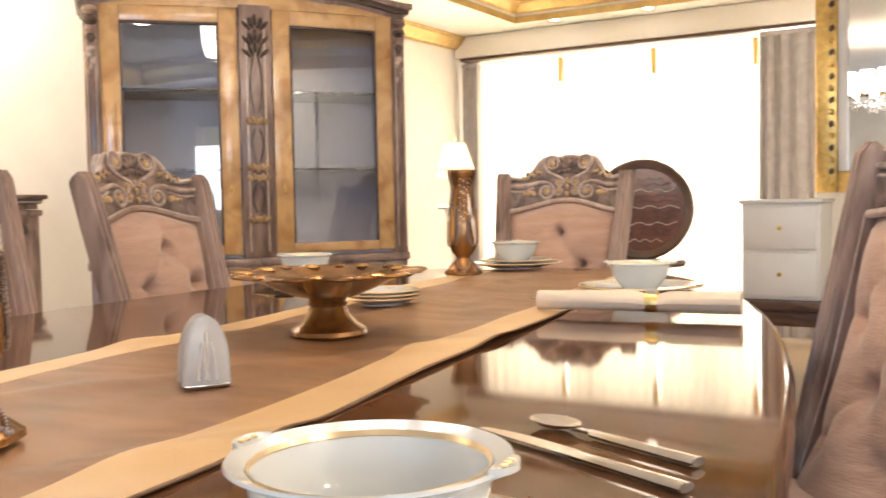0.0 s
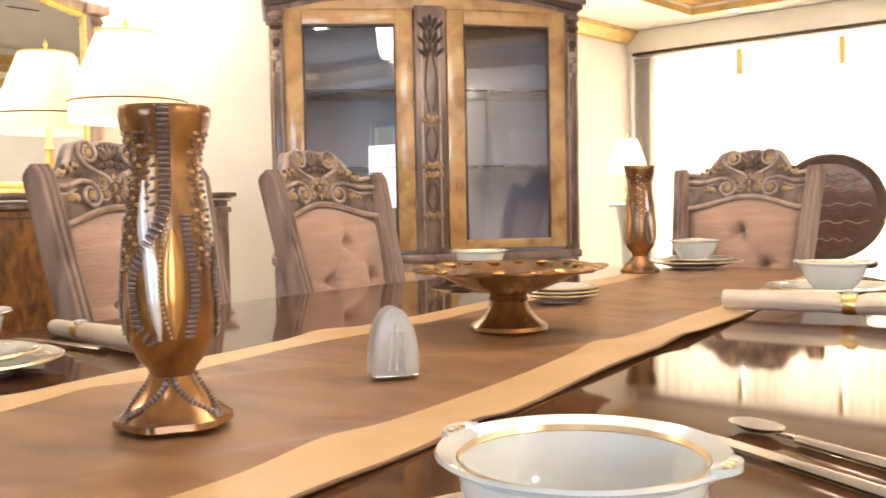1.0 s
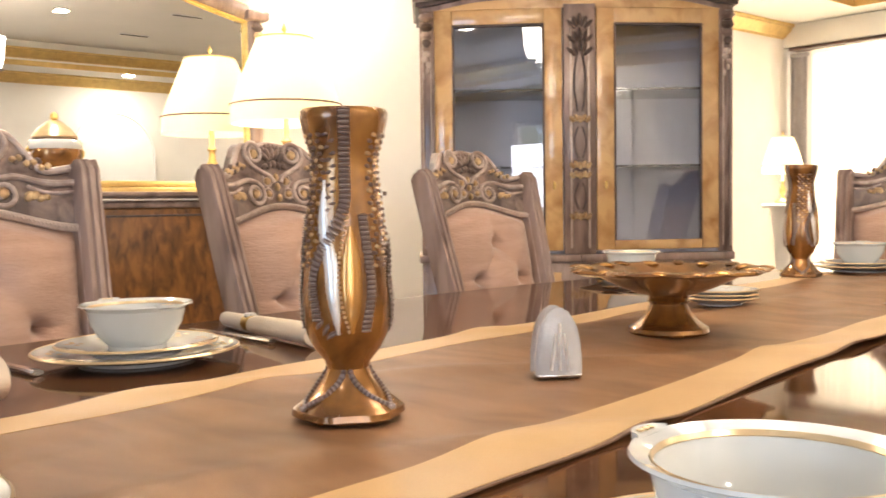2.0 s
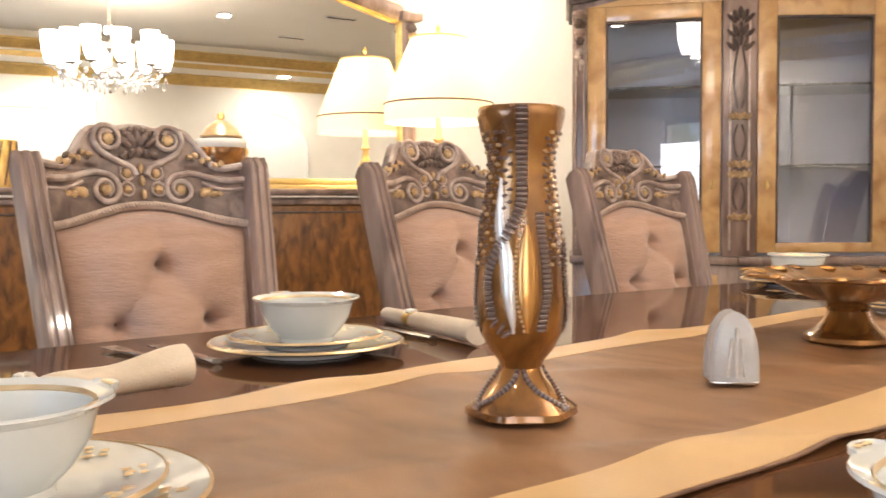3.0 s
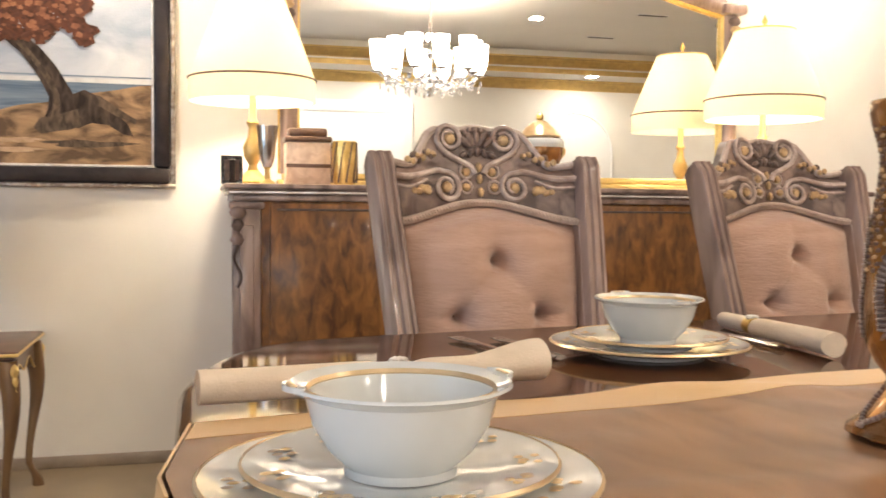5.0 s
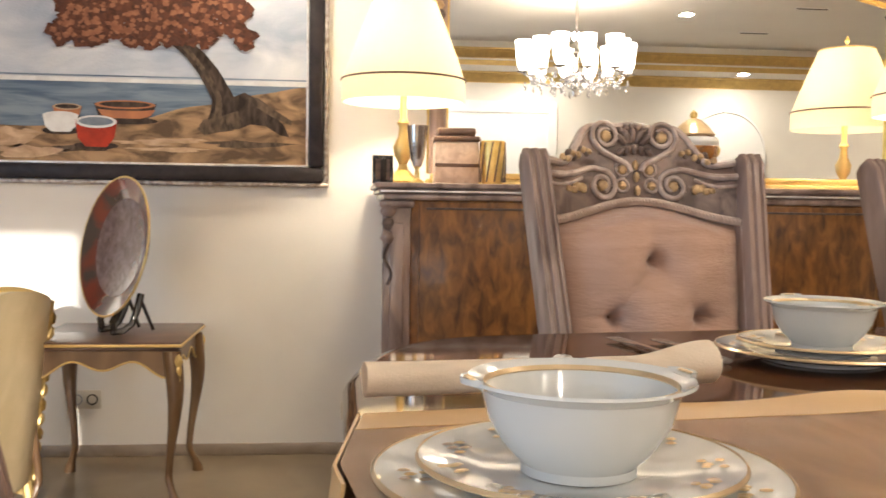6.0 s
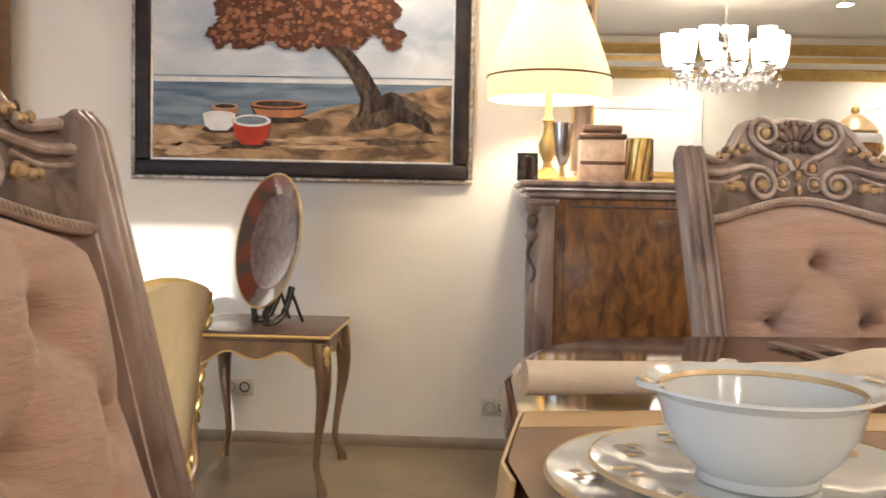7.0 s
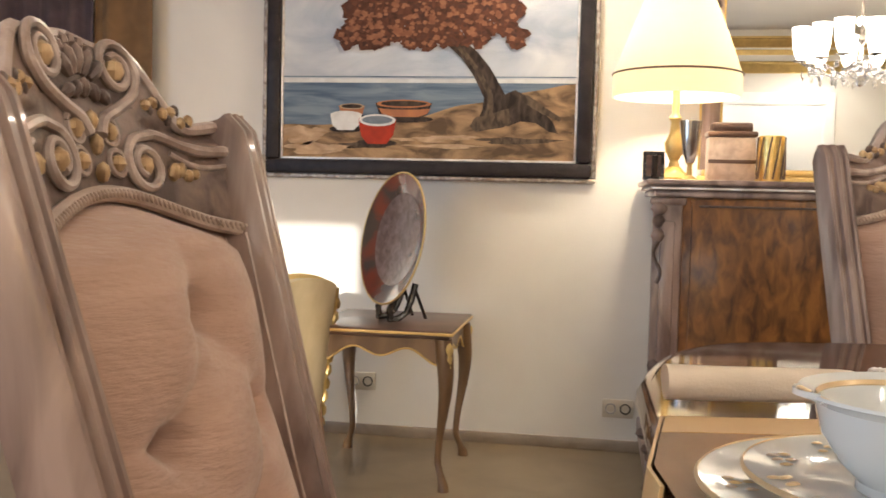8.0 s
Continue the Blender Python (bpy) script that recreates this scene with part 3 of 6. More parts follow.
def chair():
    t = thing("dining_chair", "taupe lacquered dining chair with carved crest and tufted rose-beige velvet", "chair", "chairs round the table")
    side = lambda z: max(0.207, 0.248 - 0.068 * (1.084 - z))
    top = lambda x: 1.066 + 0.074 * smooth(0.158, 0.088, abs(x)) + 0.006 * smooth(0.05, 0.0, abs(x)) + 0.006 * smooth(0.16, 0.205, abs(x))
    low = lambda x: 0.946 + 0.039 * math.cos(math.pi * min(0.215, abs(x)) / 0.43) ** 2

    # stiles with fluted fronts and deep, rounded sides
    def stile(sg):
        def sec(s):
            z = 0.40 + 0.686 * s
            xc = sg * (side(z) - 0.024)
            y = back_y(z) + 0.030
            w, d = 0.024, 0.062 + 0.010 * math.sin(s * math.pi) - 0.03 * smooth(0.95, 1.0, s)
            f = 0.014 * smooth(0.955, 1.0, s) ** 2
            pts = [(-1, 0.05), (-1, 0.86), (-0.8, 1), (-0.58, 1), (-0.47, 0.93), (-0.27, 0.93), (-0.15, 1.03), (0.15, 1.03), (0.27, 0.93), (0.47, 0.93), (0.58, 1), (0.8, 1), (1, 0.86), (1, 0.05), (0.8, 0), (-0.8, 0)]
            return [(xc + a * w, y - d + b * d - (f if b > 0.5 else 0), z - (0.012 * (1 - b) if s > 0.99 else 0)) for a, b in pts]
        return sweep(sec, [i / 30 for i in range(29)] + [0.955, 0.97, 0.985, 0.995, 1.0])
    for sg in (-1, 1):
        part("stile", stile(sg), M_TAUPE, t)

    # crest rail
    CX = 0.207

    def cf(off):
        def f(u, v):
            x = -CX + 2 * CX * u
            z = low(x) + (top(x) - low(x)) * v
            groove = 0.0
            if off > 0:
                groove = -0.008 * math.exp(-((z - 1.058) / 0.006) ** 2) * smooth(0.075, 0.105, abs(x))
                groove -= 0.006 * math.exp(-((z - 1.0255 - 0.006 * math.sin(abs(x) * 40)) / 0.004) ** 2) * smooth(0.10, 0.12, abs(x))
                groove += 0.006 * math.cos(math.pi * (v - 0.5))
            return (x, bow(x, z) + off + groove, z)
        return f
    crest = part("crest_rail", slab(72, 36, cf(0.016), cf(-0.018)), M_CREST, t)
    face = lambda x, z, lift=0.0: (x, bow(x, z) + 0.021 + lift, z)
    line = lambda pts, lift=0.0: [face(a, b, lift) for a, b in pts]
    xs = [-CX + 2 * CX * i / 60 for i in range(61)]
    part("arch_bead", tube([face(x, low(x) + 0.003, 0.004) for x in xs], 0.0085, 8), M_TAUPE_LIGHT, crest)
    part("arch_rope", join(*[blob(x, bow(x, low(x)) + 0.033, low(x) + 0.004, 0.0022, 0.003, 0.006, 35) for x in xs]), M_TAUPE_LIGHT, crest, "twisted rope edge")
    part("top_bead", tube([face(x, top(x) - 0.004, -0.006) for x in xs], 0.0075, 8), M_RIBBON, crest)
    # hollow of the cartouche; its shade is put into this sheet's dark colour
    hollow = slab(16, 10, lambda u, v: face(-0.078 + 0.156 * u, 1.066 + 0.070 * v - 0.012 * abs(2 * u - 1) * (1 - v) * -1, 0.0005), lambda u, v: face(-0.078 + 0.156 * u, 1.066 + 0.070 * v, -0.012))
    part("cartouche_ground", hollow, M_TAUPE_DARK, crest, "hollow with its shade put into a dark colour")
    for sg in (-1, 1):
        pair = lambda pts: [(sg * a, b) for a, b in pts]
        # long S ribbon from the stile that curls into the lower volute
        s1 = curve([(CX, 1.040), (0.17, 1.038), (0.14, 1.041), (0.11, 1.049), (0.092, 1.052)])
        sp = [(p[0], p[2]) for p in spiral(0.0745, 1.0184, 0.031, 1.5, 1, math.pi / 2 - 0.25, 0, 40, 0.36)]
        part("scroll", tube(line(pair(s1 + sp[1:]), 0.003), 0.0058, 8, taper=lambda s: 1.25 - 0.45 * s), M_RIBBON, crest)
        part("scroll", tube(line(pair(curve([(CX, 1.023), (0.17, 1.019), (0.145, 1.022), (0.118, 1.033)])), 0.001), 0.0035, 8), M_RIBBON, crest)
        part("scroll_eye", blob(*face(sg * 0.0745, 1.0184, 0.002), 0.0125, 0.009, 0.0125), M_CARVEGOLD, crest, "rubbed gold boss")
        # ribbon that rises from the middle, round the upper volute
        s2 = curve([(0.010, 1.046), (0.020, 1.062), (0.046, 1.074), (0.074, 1.090), (0.088, 1.108), (0.089, 1.121)])
        sp = [(p[0], p[2]) for p in spiral(0.060, 1.1185, 0.029, 1.35, 1, 0.1, 0, 34, 0.42)]
        part("scroll", tube(line(pair(s2 + sp[1:]), 0.004), 0.0055, 8, taper=lambda s: 1.25 - 0.45 * s), M_RIBBON, crest)
        part("scroll_eye", blob(*face(sg * 0.060, 1.117, 0.003), 0.013, 0.010, 0.013), M_CARVEGOLD, crest, "rubbed gold boss")
        for cx, cz, r in ((0.029, 1.0505, 0.0105), (0.031, 1.019, 0.0095)):
            part("scroll_eye", blob(*face(sg * cx, cz, 0.002), r, 0.008, r), M_CARVEGOLD, crest, "rubbed gold boss")
            part("scroll", tube(line([(sg * p[0], p[2]) for p in spiral(cx, cz, r + 0.004, 1.0, 1, 0.4, 0, 20, 0.9)], 0.001), 0.0032, 6), M_RIBBON, crest)
        # leaf at the tail of the volute
        part("carved_leaf", join(*[blob(*face(sg * (0.120 + 0.010 * i), 1.013 - 0.002 * i + 0.004 * (i % 2), 0.001), 0.010 - 0.001 * i, 0.006, 0.012 - 0.0015 * i, sg * (35 + 20 * i)) for i in range(4)]), M_CARVEGOLD, crest, "rubbed gold leaf")
        # spray of small flowers on the shoulder
        part("carved_leaf", join(*[blob(*face(sg * (0.100 + 0.012 * i), 1.085 - 0.004 * i + 0.007 * (i % 2), 0.0), 0.008, 0.006, 0.007, sg * 40 * (i % 3)) for i in range(6)]), M_CARVEGOLD, crest, "rubbed gold flower spray")
        part("carved_leaf", join(*[blob(*face(sg * (0.106 + 0.013 * i), 1.079 - 0.003 * i + 0.012 * (i % 2), -0.002), 0.007, 0.005, 0.009, -sg * 50 * (i % 2)) for i in range(5)]), M_TAUPE_DARK, crest, "dark carved leaves")
    for i in range(-2, 3):
        part("petal", blob(*face(0.013 * i, 1.112 + 0.008 * math.cos(i * 0.8), 0.003), 0.0085, 0.008, 0.017, 24 * i), M_CREST, crest)
        part("petal", blob(*face(0.015 * i, 1.092 - 0.003 * abs(i), 0.004), 0.0075, 0.007, 0.011, -28 * i), M_CREST, crest)
    part("shell", join(*[blob(*face(0.012 * i, 1.138 - 0.0022 * i * i, -0.002), 0.0075, 0.009, 0.010, 12 * i) for i in range(-3, 4)]), M_CREST, crest)
    part("carved_leaf", join(*[blob(*face(0, cz, 0.003), 0.007, 0.008, 0.011) for cz in (1.060, 1.036, 1.009)]), M_CARVEGOLD, crest, "rubbed gold leaf")

    # tufted back, bulging out of the hollow frame
    tufts = [(0.0, 0.874), (-0.086, 0.767), (0.086, 0.767), (0.0, 0.660), (-0.086, 0.556), (0.086, 0.556)]
    lines = [((0, 0.874), (0.0, 0.99), 0.005), ((0, 0.874), (0.086, 0.767), 0.007), ((0, 0.874), (-0.086, 0.767), 0.020), ((0.086, 0.767), (0, 0.660), 0.011), ((-0.086, 0.767), (0, 0.660), 0.011),
             ((-0.086, 0.767), (-0.21, 0.755), 0.011), ((0.086, 0.767), (0.21, 0.755), 0.011), ((0, 0.660), (0.086, 0.556), 0.011), ((0, 0.660), (-0.086, 0.556), 0.011),
             ((-0.086, 0.556), (-0.21, 0.545), 0.011), ((0.086, 0.556), (0.21, 0.545), 0.011)]

    def relief(x, z, ux):
        h = 0.106 * (1 - abs(x / ux) ** 2.6) * (0.7 + 0.3 * smooth(0.99, 0.88, z))
        for tx, tz in tufts:
            r = math.hypot(x - tx, (z - tz) * 0.9)
            h -= 0.026 * math.exp(-(r / 0.013) ** 2) + 0.022 * math.exp(-(r / 0.042) ** 2)
            h -= 0.005 * math.exp(-((z - tz) / 0.005) ** 2) * math.exp(-((x - tx) / 0.035) ** 2)
        for (ax, az), (bx, bz), dep in lines:
            dx, dz = bx - ax, bz - az
            s = max(0, min(1, ((x - ax) * dx + (z - az) * dz) / (dx * dx + dz * dz)))
            bend = 0.008 * math.sin(math.pi * s)
            r = math.hypot(x - ax - s * dx - bend, z - az - s * dz - bend)
            h -= dep * (0.55 * math.exp(-(r / 0.0065) ** 2) + 0.45 * math.exp(-(r / 0.02) ** 2)) * (1 - 0.45 * s)
        return h

    def uf(u, v):
        ux0 = side(0.47 + 0.5 * v) - 0.043
        x = -ux0 + 2 * ux0 * u
        z = 0.47 + (low(x) - 0.468) * v
        ux = side(z) - 0.043
        return (x, bow(x, z) + 0.006 + max(0, relief(x, z, ux)) * smooth(1.0, 0.93, v), z)
    back = part("backrest", slab(84, 104, uf, lambda u, v: (uf(u, v)[0], bow(uf(u, v)[0], uf(u, v)[2]) - 0.014, uf(u, v)[2])), M_VELVET, t, "tufted rose-beige velvet")
    for tx, tz in tufts:
        ux = side(tz) - 0.043
        part("button", blob(tx, bow(tx, tz) + 0.008 + max(0, relief(tx, tz, ux)), tz, 0.008, 0.005, 0.008), M_BUTTON, back)
    for sg in (-1, 1):
        part("piping", tube([(sg * (side(z) - 0.045), bow(0.2, z) + 0.030, z) for z in [0.48 + 0.465 * i / 24 for i in range(25)]], 0.004, 6), M_TAUPE_LIGHT, back)
    part("lower_rail", box(-0.19, 0.19, back_y(0.45) - 0.05, back_y(0.45) + 0.012, 0.43, 0.475, 0.006), M_TAUPE, t)

    # seat, rails, legs
    def sf(u, v):
        x, y = (u - 0.5) * 2, v
        hw = 0.235 + 0.025 * v
        e = (1 - abs(x) ** 5) * (1 - abs(2 * v - 1) ** 6)
        return (x * hw, -0.19 + 0.45 * v, 0.445 + 0.05 * max(0, e) ** 0.6)
    part("seat", slab(24, 24, sf, lambda u, v: (sf(u, v)[0], sf(u, v)[1], 0.435)), M_VELVET, t, "domed velvet seat")
    part("seat_frame", join(box(-0.262, 0.262, 0.235, 0.275, 0.365, 0.445, 0.01), box(-0.262, -0.225, -0.2, 0.236, 0.365, 0.445, 0.008), box(0.225, 0.262, -0.2, 0.236, 0.365, 0.445, 0.008),
                            box(-0.225, 0.225, -0.215, -0.18, 0.365, 0.43, 0.008)), M_TAUPE, t)
    for sg in (-1, 1):
        def fl(s):
            z = 0.37 * (1 - s)
            r = 0.030 * (1 - 0.55 * s) + 0.010 * math.exp(-((s - 1.0) / 0.07) ** 2)
            off = 0.02 * math.sin(s * math.pi * 1.3)
            return [(sg * (0.236 + off) + r * math.cos(a), 0.247 + off + r * math.sin(a), z) for a in [k * math.pi / 5 for k in range(10)]]
        part("leg", sweep(fl, [i / 16 for i in range(17)]), M_TAUPE, t)

        def bl(s):
            z = 0.41 * (1 - s)
            r = 0.026 - 0.008 * s
            y = -0.215 - 0.10 * s ** 2
            return [(sg * 0.222 + a * r, y + b * r, z) for a, b in ((-1, -1), (1, -1), (1, 1), (-1, 1))]
        part("leg", sweep(bl, [i / 10 for i in range(11)]), M_TAUPE, t)
    return t


def chair_pose(cx, cy, nx, ny):
    """Where the chair stands, from its crest's place and the way that it faces."""
    d = math.hypot(nx, ny)
    return facing(cx + nx / d * 0.32, cy + ny / d * 0.32, 0, nx, ny)


first = chair()
first.matrix_world = chair_pose(-0.612, 1.062, 0.994, 0.107)
CHAIRS = [(-0.750, 1.822, 0.989, 0.145), (-0.797, 2.505, 0.998, 0.08), (-0.064, 3.642, 0.1, -0.995), (0.303, 0.025, 0.046, 0.999), (1.14, 2.37, -0.8, -0.6)]
for c in CHAIRS:
    copy_thing(first, chair_pose(*c) @ Matrix.Diagonal((1, 1, 0.985 if c[1] < 0.5 else 1, 1)))


# ---- sideboard with mirror and lamps ----
def sideboard():
    x0, x1, y0, y1, H = WX + 0.02, -1.85, 0.575, 2.92, 1.045
    t = thing("sideboard", "long walnut burl sideboard with carved taupe posts against the wall", "sideboard")
    part("body", box(x0, x1 - 0.03, y0 + 0.06, y1 - 0.06, 0.14, H - 0.045, 0.004), M_WALNUTBURL, t)
    part("top", join(box(x0, x1 + 0.012, y0 - 0.005, y1 + 0.005, H - 0.018, H, 0.006), box(x0, x1 - 0.002, y0 + 0.008, y1 - 0.008, H - 0.034, H - 0.018, 0.006),
                     box(x0, x1 - 0.014, y0 + 0.022, y1 - 0.022, H - 0.055, H - 0.034, 0.005)), M_TAUPE, t, "stepped taupe lacquered top")
    part("top_bead", box(x1 - 0.001, x1 + 0.004, y0 + 0.012, y1 - 0.012, H - 0.031, H - 0.024, 0.003), M_SILVERLEAF, t, "silver leaf bead")
    part("plinth", box(x0, x1 - 0.012, y0 + 0.02, y1 - 0.02, 0.09, 0.15, 0.01), M_TAUPE, t)
    doors = 4
    w = (y1 - y0 - 0.26) / doors
    for k in range(doors):
        a, b = y0 + 0.13 + w * k, y0 + 0.13 + w * (k + 1)
        d = part("door", box(x1 - 0.03, x1 - 0.016, a + 0.008, b - 0.008, 0.165, H - 0.06, 0.004), M_WALNUTBURL, t)
        side = b - 0.03 if k % 2 == 0 else a + 0.03
        part("handle", join(box(x1 - 0.016, x1 - 0.010, side - 0.009, side + 0.009, 0.90, 0.965, 0.003), moved(lathe([(0.004, 0), (0.009, 0.012), (0.004, 0.02)], 12), pose(x1 - 0.012, side, 0.93, 0, 90, 0))), M_GOLD, d, "gilt drop handle")
        for zb in (H - 0.085, 0.19):
            part("bead", box(x1 - 0.016, x1 - 0.012, a + 0.03, b - 0.03, zb, zb + 0.007, 0.002), M_TAUPE_DARK, d)
    for y in (y0 + 0.065, y1 - 0.065):
        p = part("post", join(box(x1 - 0.035, x1 - 0.010, y - 0.045, y + 0.045, 0.15, H - 0.056, 0.008), box(x1 - 0.011, x1 - 0.002, y - 0.022, y + 0.022, 0.2, H - 0.13, 0.005)), M_TAUPE, t)
        sg = -1
        for i, (z, r) in enumerate(((0.955, 0.026), (0.915, 0.02), (0.87, 0.024), (0.46, 0.02), (0.40, 0.024))):
            part("corbel_leaf", blob(x1 - 0.006, y - 0.028, z, 0.012, r, 0.022), M_TAUPE_DARK if i % 2 else M_TAUPE, p)
        part("capital", box(x1 - 0.038, x1 - 0.002, y - 0.055, y + 0.055, 0.965, 0.988, 0.006), M_TAUPE, p)
        part("carving", tube([(x1 - 0.003, y - 0.03 + 0.012 * math.sin(i * 0.6), 0.72 + 0.012 * i) for i in range(12)], 0.006, 6), M_TAUPE_DARK, p)
        part("foot", join(blob(x1 - 0.06, y, 0.055, 0.05, 0.05, 0.06, 0, 14), blob(x1 - 0.02, y - 0.03, 0.30, 0.022, 0.03, 0.03), blob(x1 - 0.015, y - 0.04, 0.24, 0.026, 0.036, 0.022), blob(x1 - 0.015, y - 0.03, 0.19, 0.022, 0.028, 0.02)), M_TAUPE_DARK, p, "carved dark scroll foot")
    for y in (y0 + 0.1, y1 - 0.1):
        part("back_foot", box(x0, x0 + 0.06, y - 0.03, y + 0.03, 0, 0.1, 0.01), M_TAUPE, t)


sideboard()
SB = 1.045


def wall_mirror():
    """Arched mirror in a carved walnut and gilt frame, standing on the sideboard."""
    t = thing("sideboard_mirror", "wide arched mirror in a carved gilded frame above the sideboard", "mirror")
    y0, y1, z0, z1 = 0.86, 2.66, SB + 0.052, 1.80
    X = WX + 0.03
    arch = lambda y: z1 + 0.25 * math.sin(math.pi * (y - y0) / (y1 - y0)) ** 1.3 + 0.02 * math.cos(4 * math.pi * (y - y0) / (y1 - y0)) - 0.02
    n = 40
    ys = [y0 + (y1 - y0) * i / n for i in range(n + 1)]
    V = [(X, y, z0) for y in ys] + [(X, y, arch(y)) for y in ys]
    F = [(i, i + 1, n + 2 + i, n + 1 + i) for i in range(n)]
    V2 = [(X - 0.008, p[1], p[2]) for p in V]
    part("glass", (V + V2, F + [tuple(k + len(V) for k in f)[::-1] for f in F]), M_MIRROR, t, "silvered glass", smooth=False)
    part("backing", (  [(X - 0.02, p[1], p[2]) for p in V] + [(X - 0.012, p[1], p[2]) for p in V], F + [tuple(k + len(V) for k in f)[::-1] for f in F]), M_DARKWOOD, t)
    for off, r, mt, nm in ((0.035, 0.036, M_TAUPE, "frame"), (0.006, 0.014, M_GOLD, "inner_bead"), (0.062, 0.014, M_GOLD, "outer_bead")):
        part(nm, tube([(X + 0.012, y, arch(y) + off) for y in ys], r, 10), mt, t)
        part(nm, tube([(X + 0.012, y1 + off, z0 + (arch(y1) + 0.03 - z0) * i / 12) for i in range(13)], r, 10), mt, t)
        part(nm, tube([(X + 0.012, y0 - off, z0 + (arch(y0) + 0.03 - z0) * i / 12) for i in range(13)], r, 10), mt, t)
    part("base_rail", join(box(X - 0.012, X + 0.05, y0 - 0.08, y1 + 0.08, SB, SB + 0.03, 0.008), box(X - 0.012, X + 0.035, y0 - 0.06, y1 + 0.06, SB + 0.03, SB + 0.056, 0.008)), M_GOLDPAINT, t, "gold painted base rail")
    for yy, sg in ((y1 + 0.035, 1), (y0 - 0.035, -1)):
        cap = part("capital", box(X - 0.012, X + 0.07, yy - 0.055, yy + 0.055, z1 + 0.0, z1 + 0.045, 0.012), M_TAUPE, t)
        for i in range(5):
            part("carved_leaf", blob(X + 0.052, yy + sg * 0.008 * (i % 2), z1 - 0.03 - 0.036 * i, 0.014, 0.03 - 0.003 * i, 0.022), M_CARVEGOLD if i % 2 else M_TAUPE_DARK, cap)


wall_mirror()


def table_lamp(x, y, z0, s=1.0, label="table lamp with a pleated cream shade and gilded column, lit", size=1.0):
    t = thing("table_lamp", label, "table lamp", "lit table lamps", pose(x, y, z0) @ Matrix.Scale(size, 4))
    part("base", lathe([(0.0, 0.0), (0.075, 0.0), (0.078, 0.012), (0.05, 0.025), (0.035, 0.035), (0.022, 0.05)], 28), M_GOLD, t)
    part("column", lathe([(0.020, 0.048), (0.014, 0.07), (0.030, 0.10), (0.034, 0.13), (0.018, 0.165), (0.014, 0.20), (0.022, 0.215), (0.012, 0.23), (0.012, 0.40)], 24), M_GOLDPAINT, t)
    prof = [(0.225 * s, 0.285), (0.224 * s, 0.36), (0.195 * s, 0.44), (0.155 * s, 0.54), (0.115 * s, 0.635)]
    ins = [(r - 0.004, z) for r, z in prof[::-1]]
    g = lathe(prof + ins, 72, lambda a, i: 1 + 0.008 * math.cos(36 * a))
    n = len(prof) * 2
    g = g[0], [f for f in g[1] if len(f) == 4] + [(k * n + n - 1, ((k + 1) % 72) * n + n - 1, ((k + 1) % 72) * n, k * n) for k in range(72)]
    sh = part("shade", g, M_SHADE, t, "cream silk shade")
    ring = [(0.228 * s * math.cos(a), 0.228 * s * math.sin(a), 0.362) for a in [2 * math.pi * k / 60 for k in range(61)]]
    part("trim", tube(ring, 0.0035, 6), M_DARKWOOD, sh, "dark braid trim")
    ring = [(0.117 * s * math.cos(a), 0.117 * s * math.sin(a), 0.634) for a in [2 * math.pi * k / 40 for k in range(41)]]
    part("trim", tube(ring, 0.003, 6), M_GOLDPAINT, sh)
    part("finial", lathe([(0.004, 0.58), (0.004, 0.66), (0.012, 0.672), (0.004, 0.69), (0.001, 0.70)], 12), M_GOLD, t)
    part("bulb", lathe([(0.001, 0.40), (0.02, 0.42), (0.03, 0.46), (0.018, 0.50), (0.001, 0.51)], 16), M_BULB, t)
    lamp("lamp_light", "POINT", (x, y, z0 + 0.46 * size), 32, (1, 0.85, 0.64), 0.05)
    return t


table_lamp(-2.17, 0.675, SB, 0.95)
table_lamp(-2.17, 2.66, SB, 1.0)


def covered_jar(x, y, z, s=1.0):
    t = thing("porcelain_jar", "copper-gold and white lidded porcelain jar on the sideboard", "jar", m=pose(x, y, z))
    part("body", lathe([(0.0, 0), (0.045 * s, 0), (0.05 * s, 0.012), (0.03 * s, 0.03), (0.055 * s, 0.07), (0.078 * s, 0.12), (0.08 * s, 0.155), (0.066 * s, 0.19)], 32), M_COPPERGOLD, t)
    part("band", lathe([(0.079 * s, 0.15), (0.082 * s, 0.16), (0.082 * s, 0.175), (0.075 * s, 0.185)], 32, ring=True), M_PORCELAIN, t, "white band")
    lid = part("lid", lathe([(0.068 * s, 0.19), (0.07 * s, 0.196), (0.05 * s, 0.225), (0.022 * s, 0.25), (0.006, 0.255)], 32), M_GOLDLINE, t, "gilded domed lid")
    part("knob", lathe([(0.006, 0.252), (0.014, 0.262), (0.012, 0.275), (0.001, 0.285)], 16), M_GOLD, lid)
    for sg in (-1, 1):
        part("handle", tube([(0.0, sg * (0.075 + 0.022 * math.sin(math.pi * i / 10)), 0.11 + 0.06 * i / 10) for i in range(11)], 0.006, 8), M_GOLD, t)


covered_jar(-2.16, 1.72, SB, 1.1)


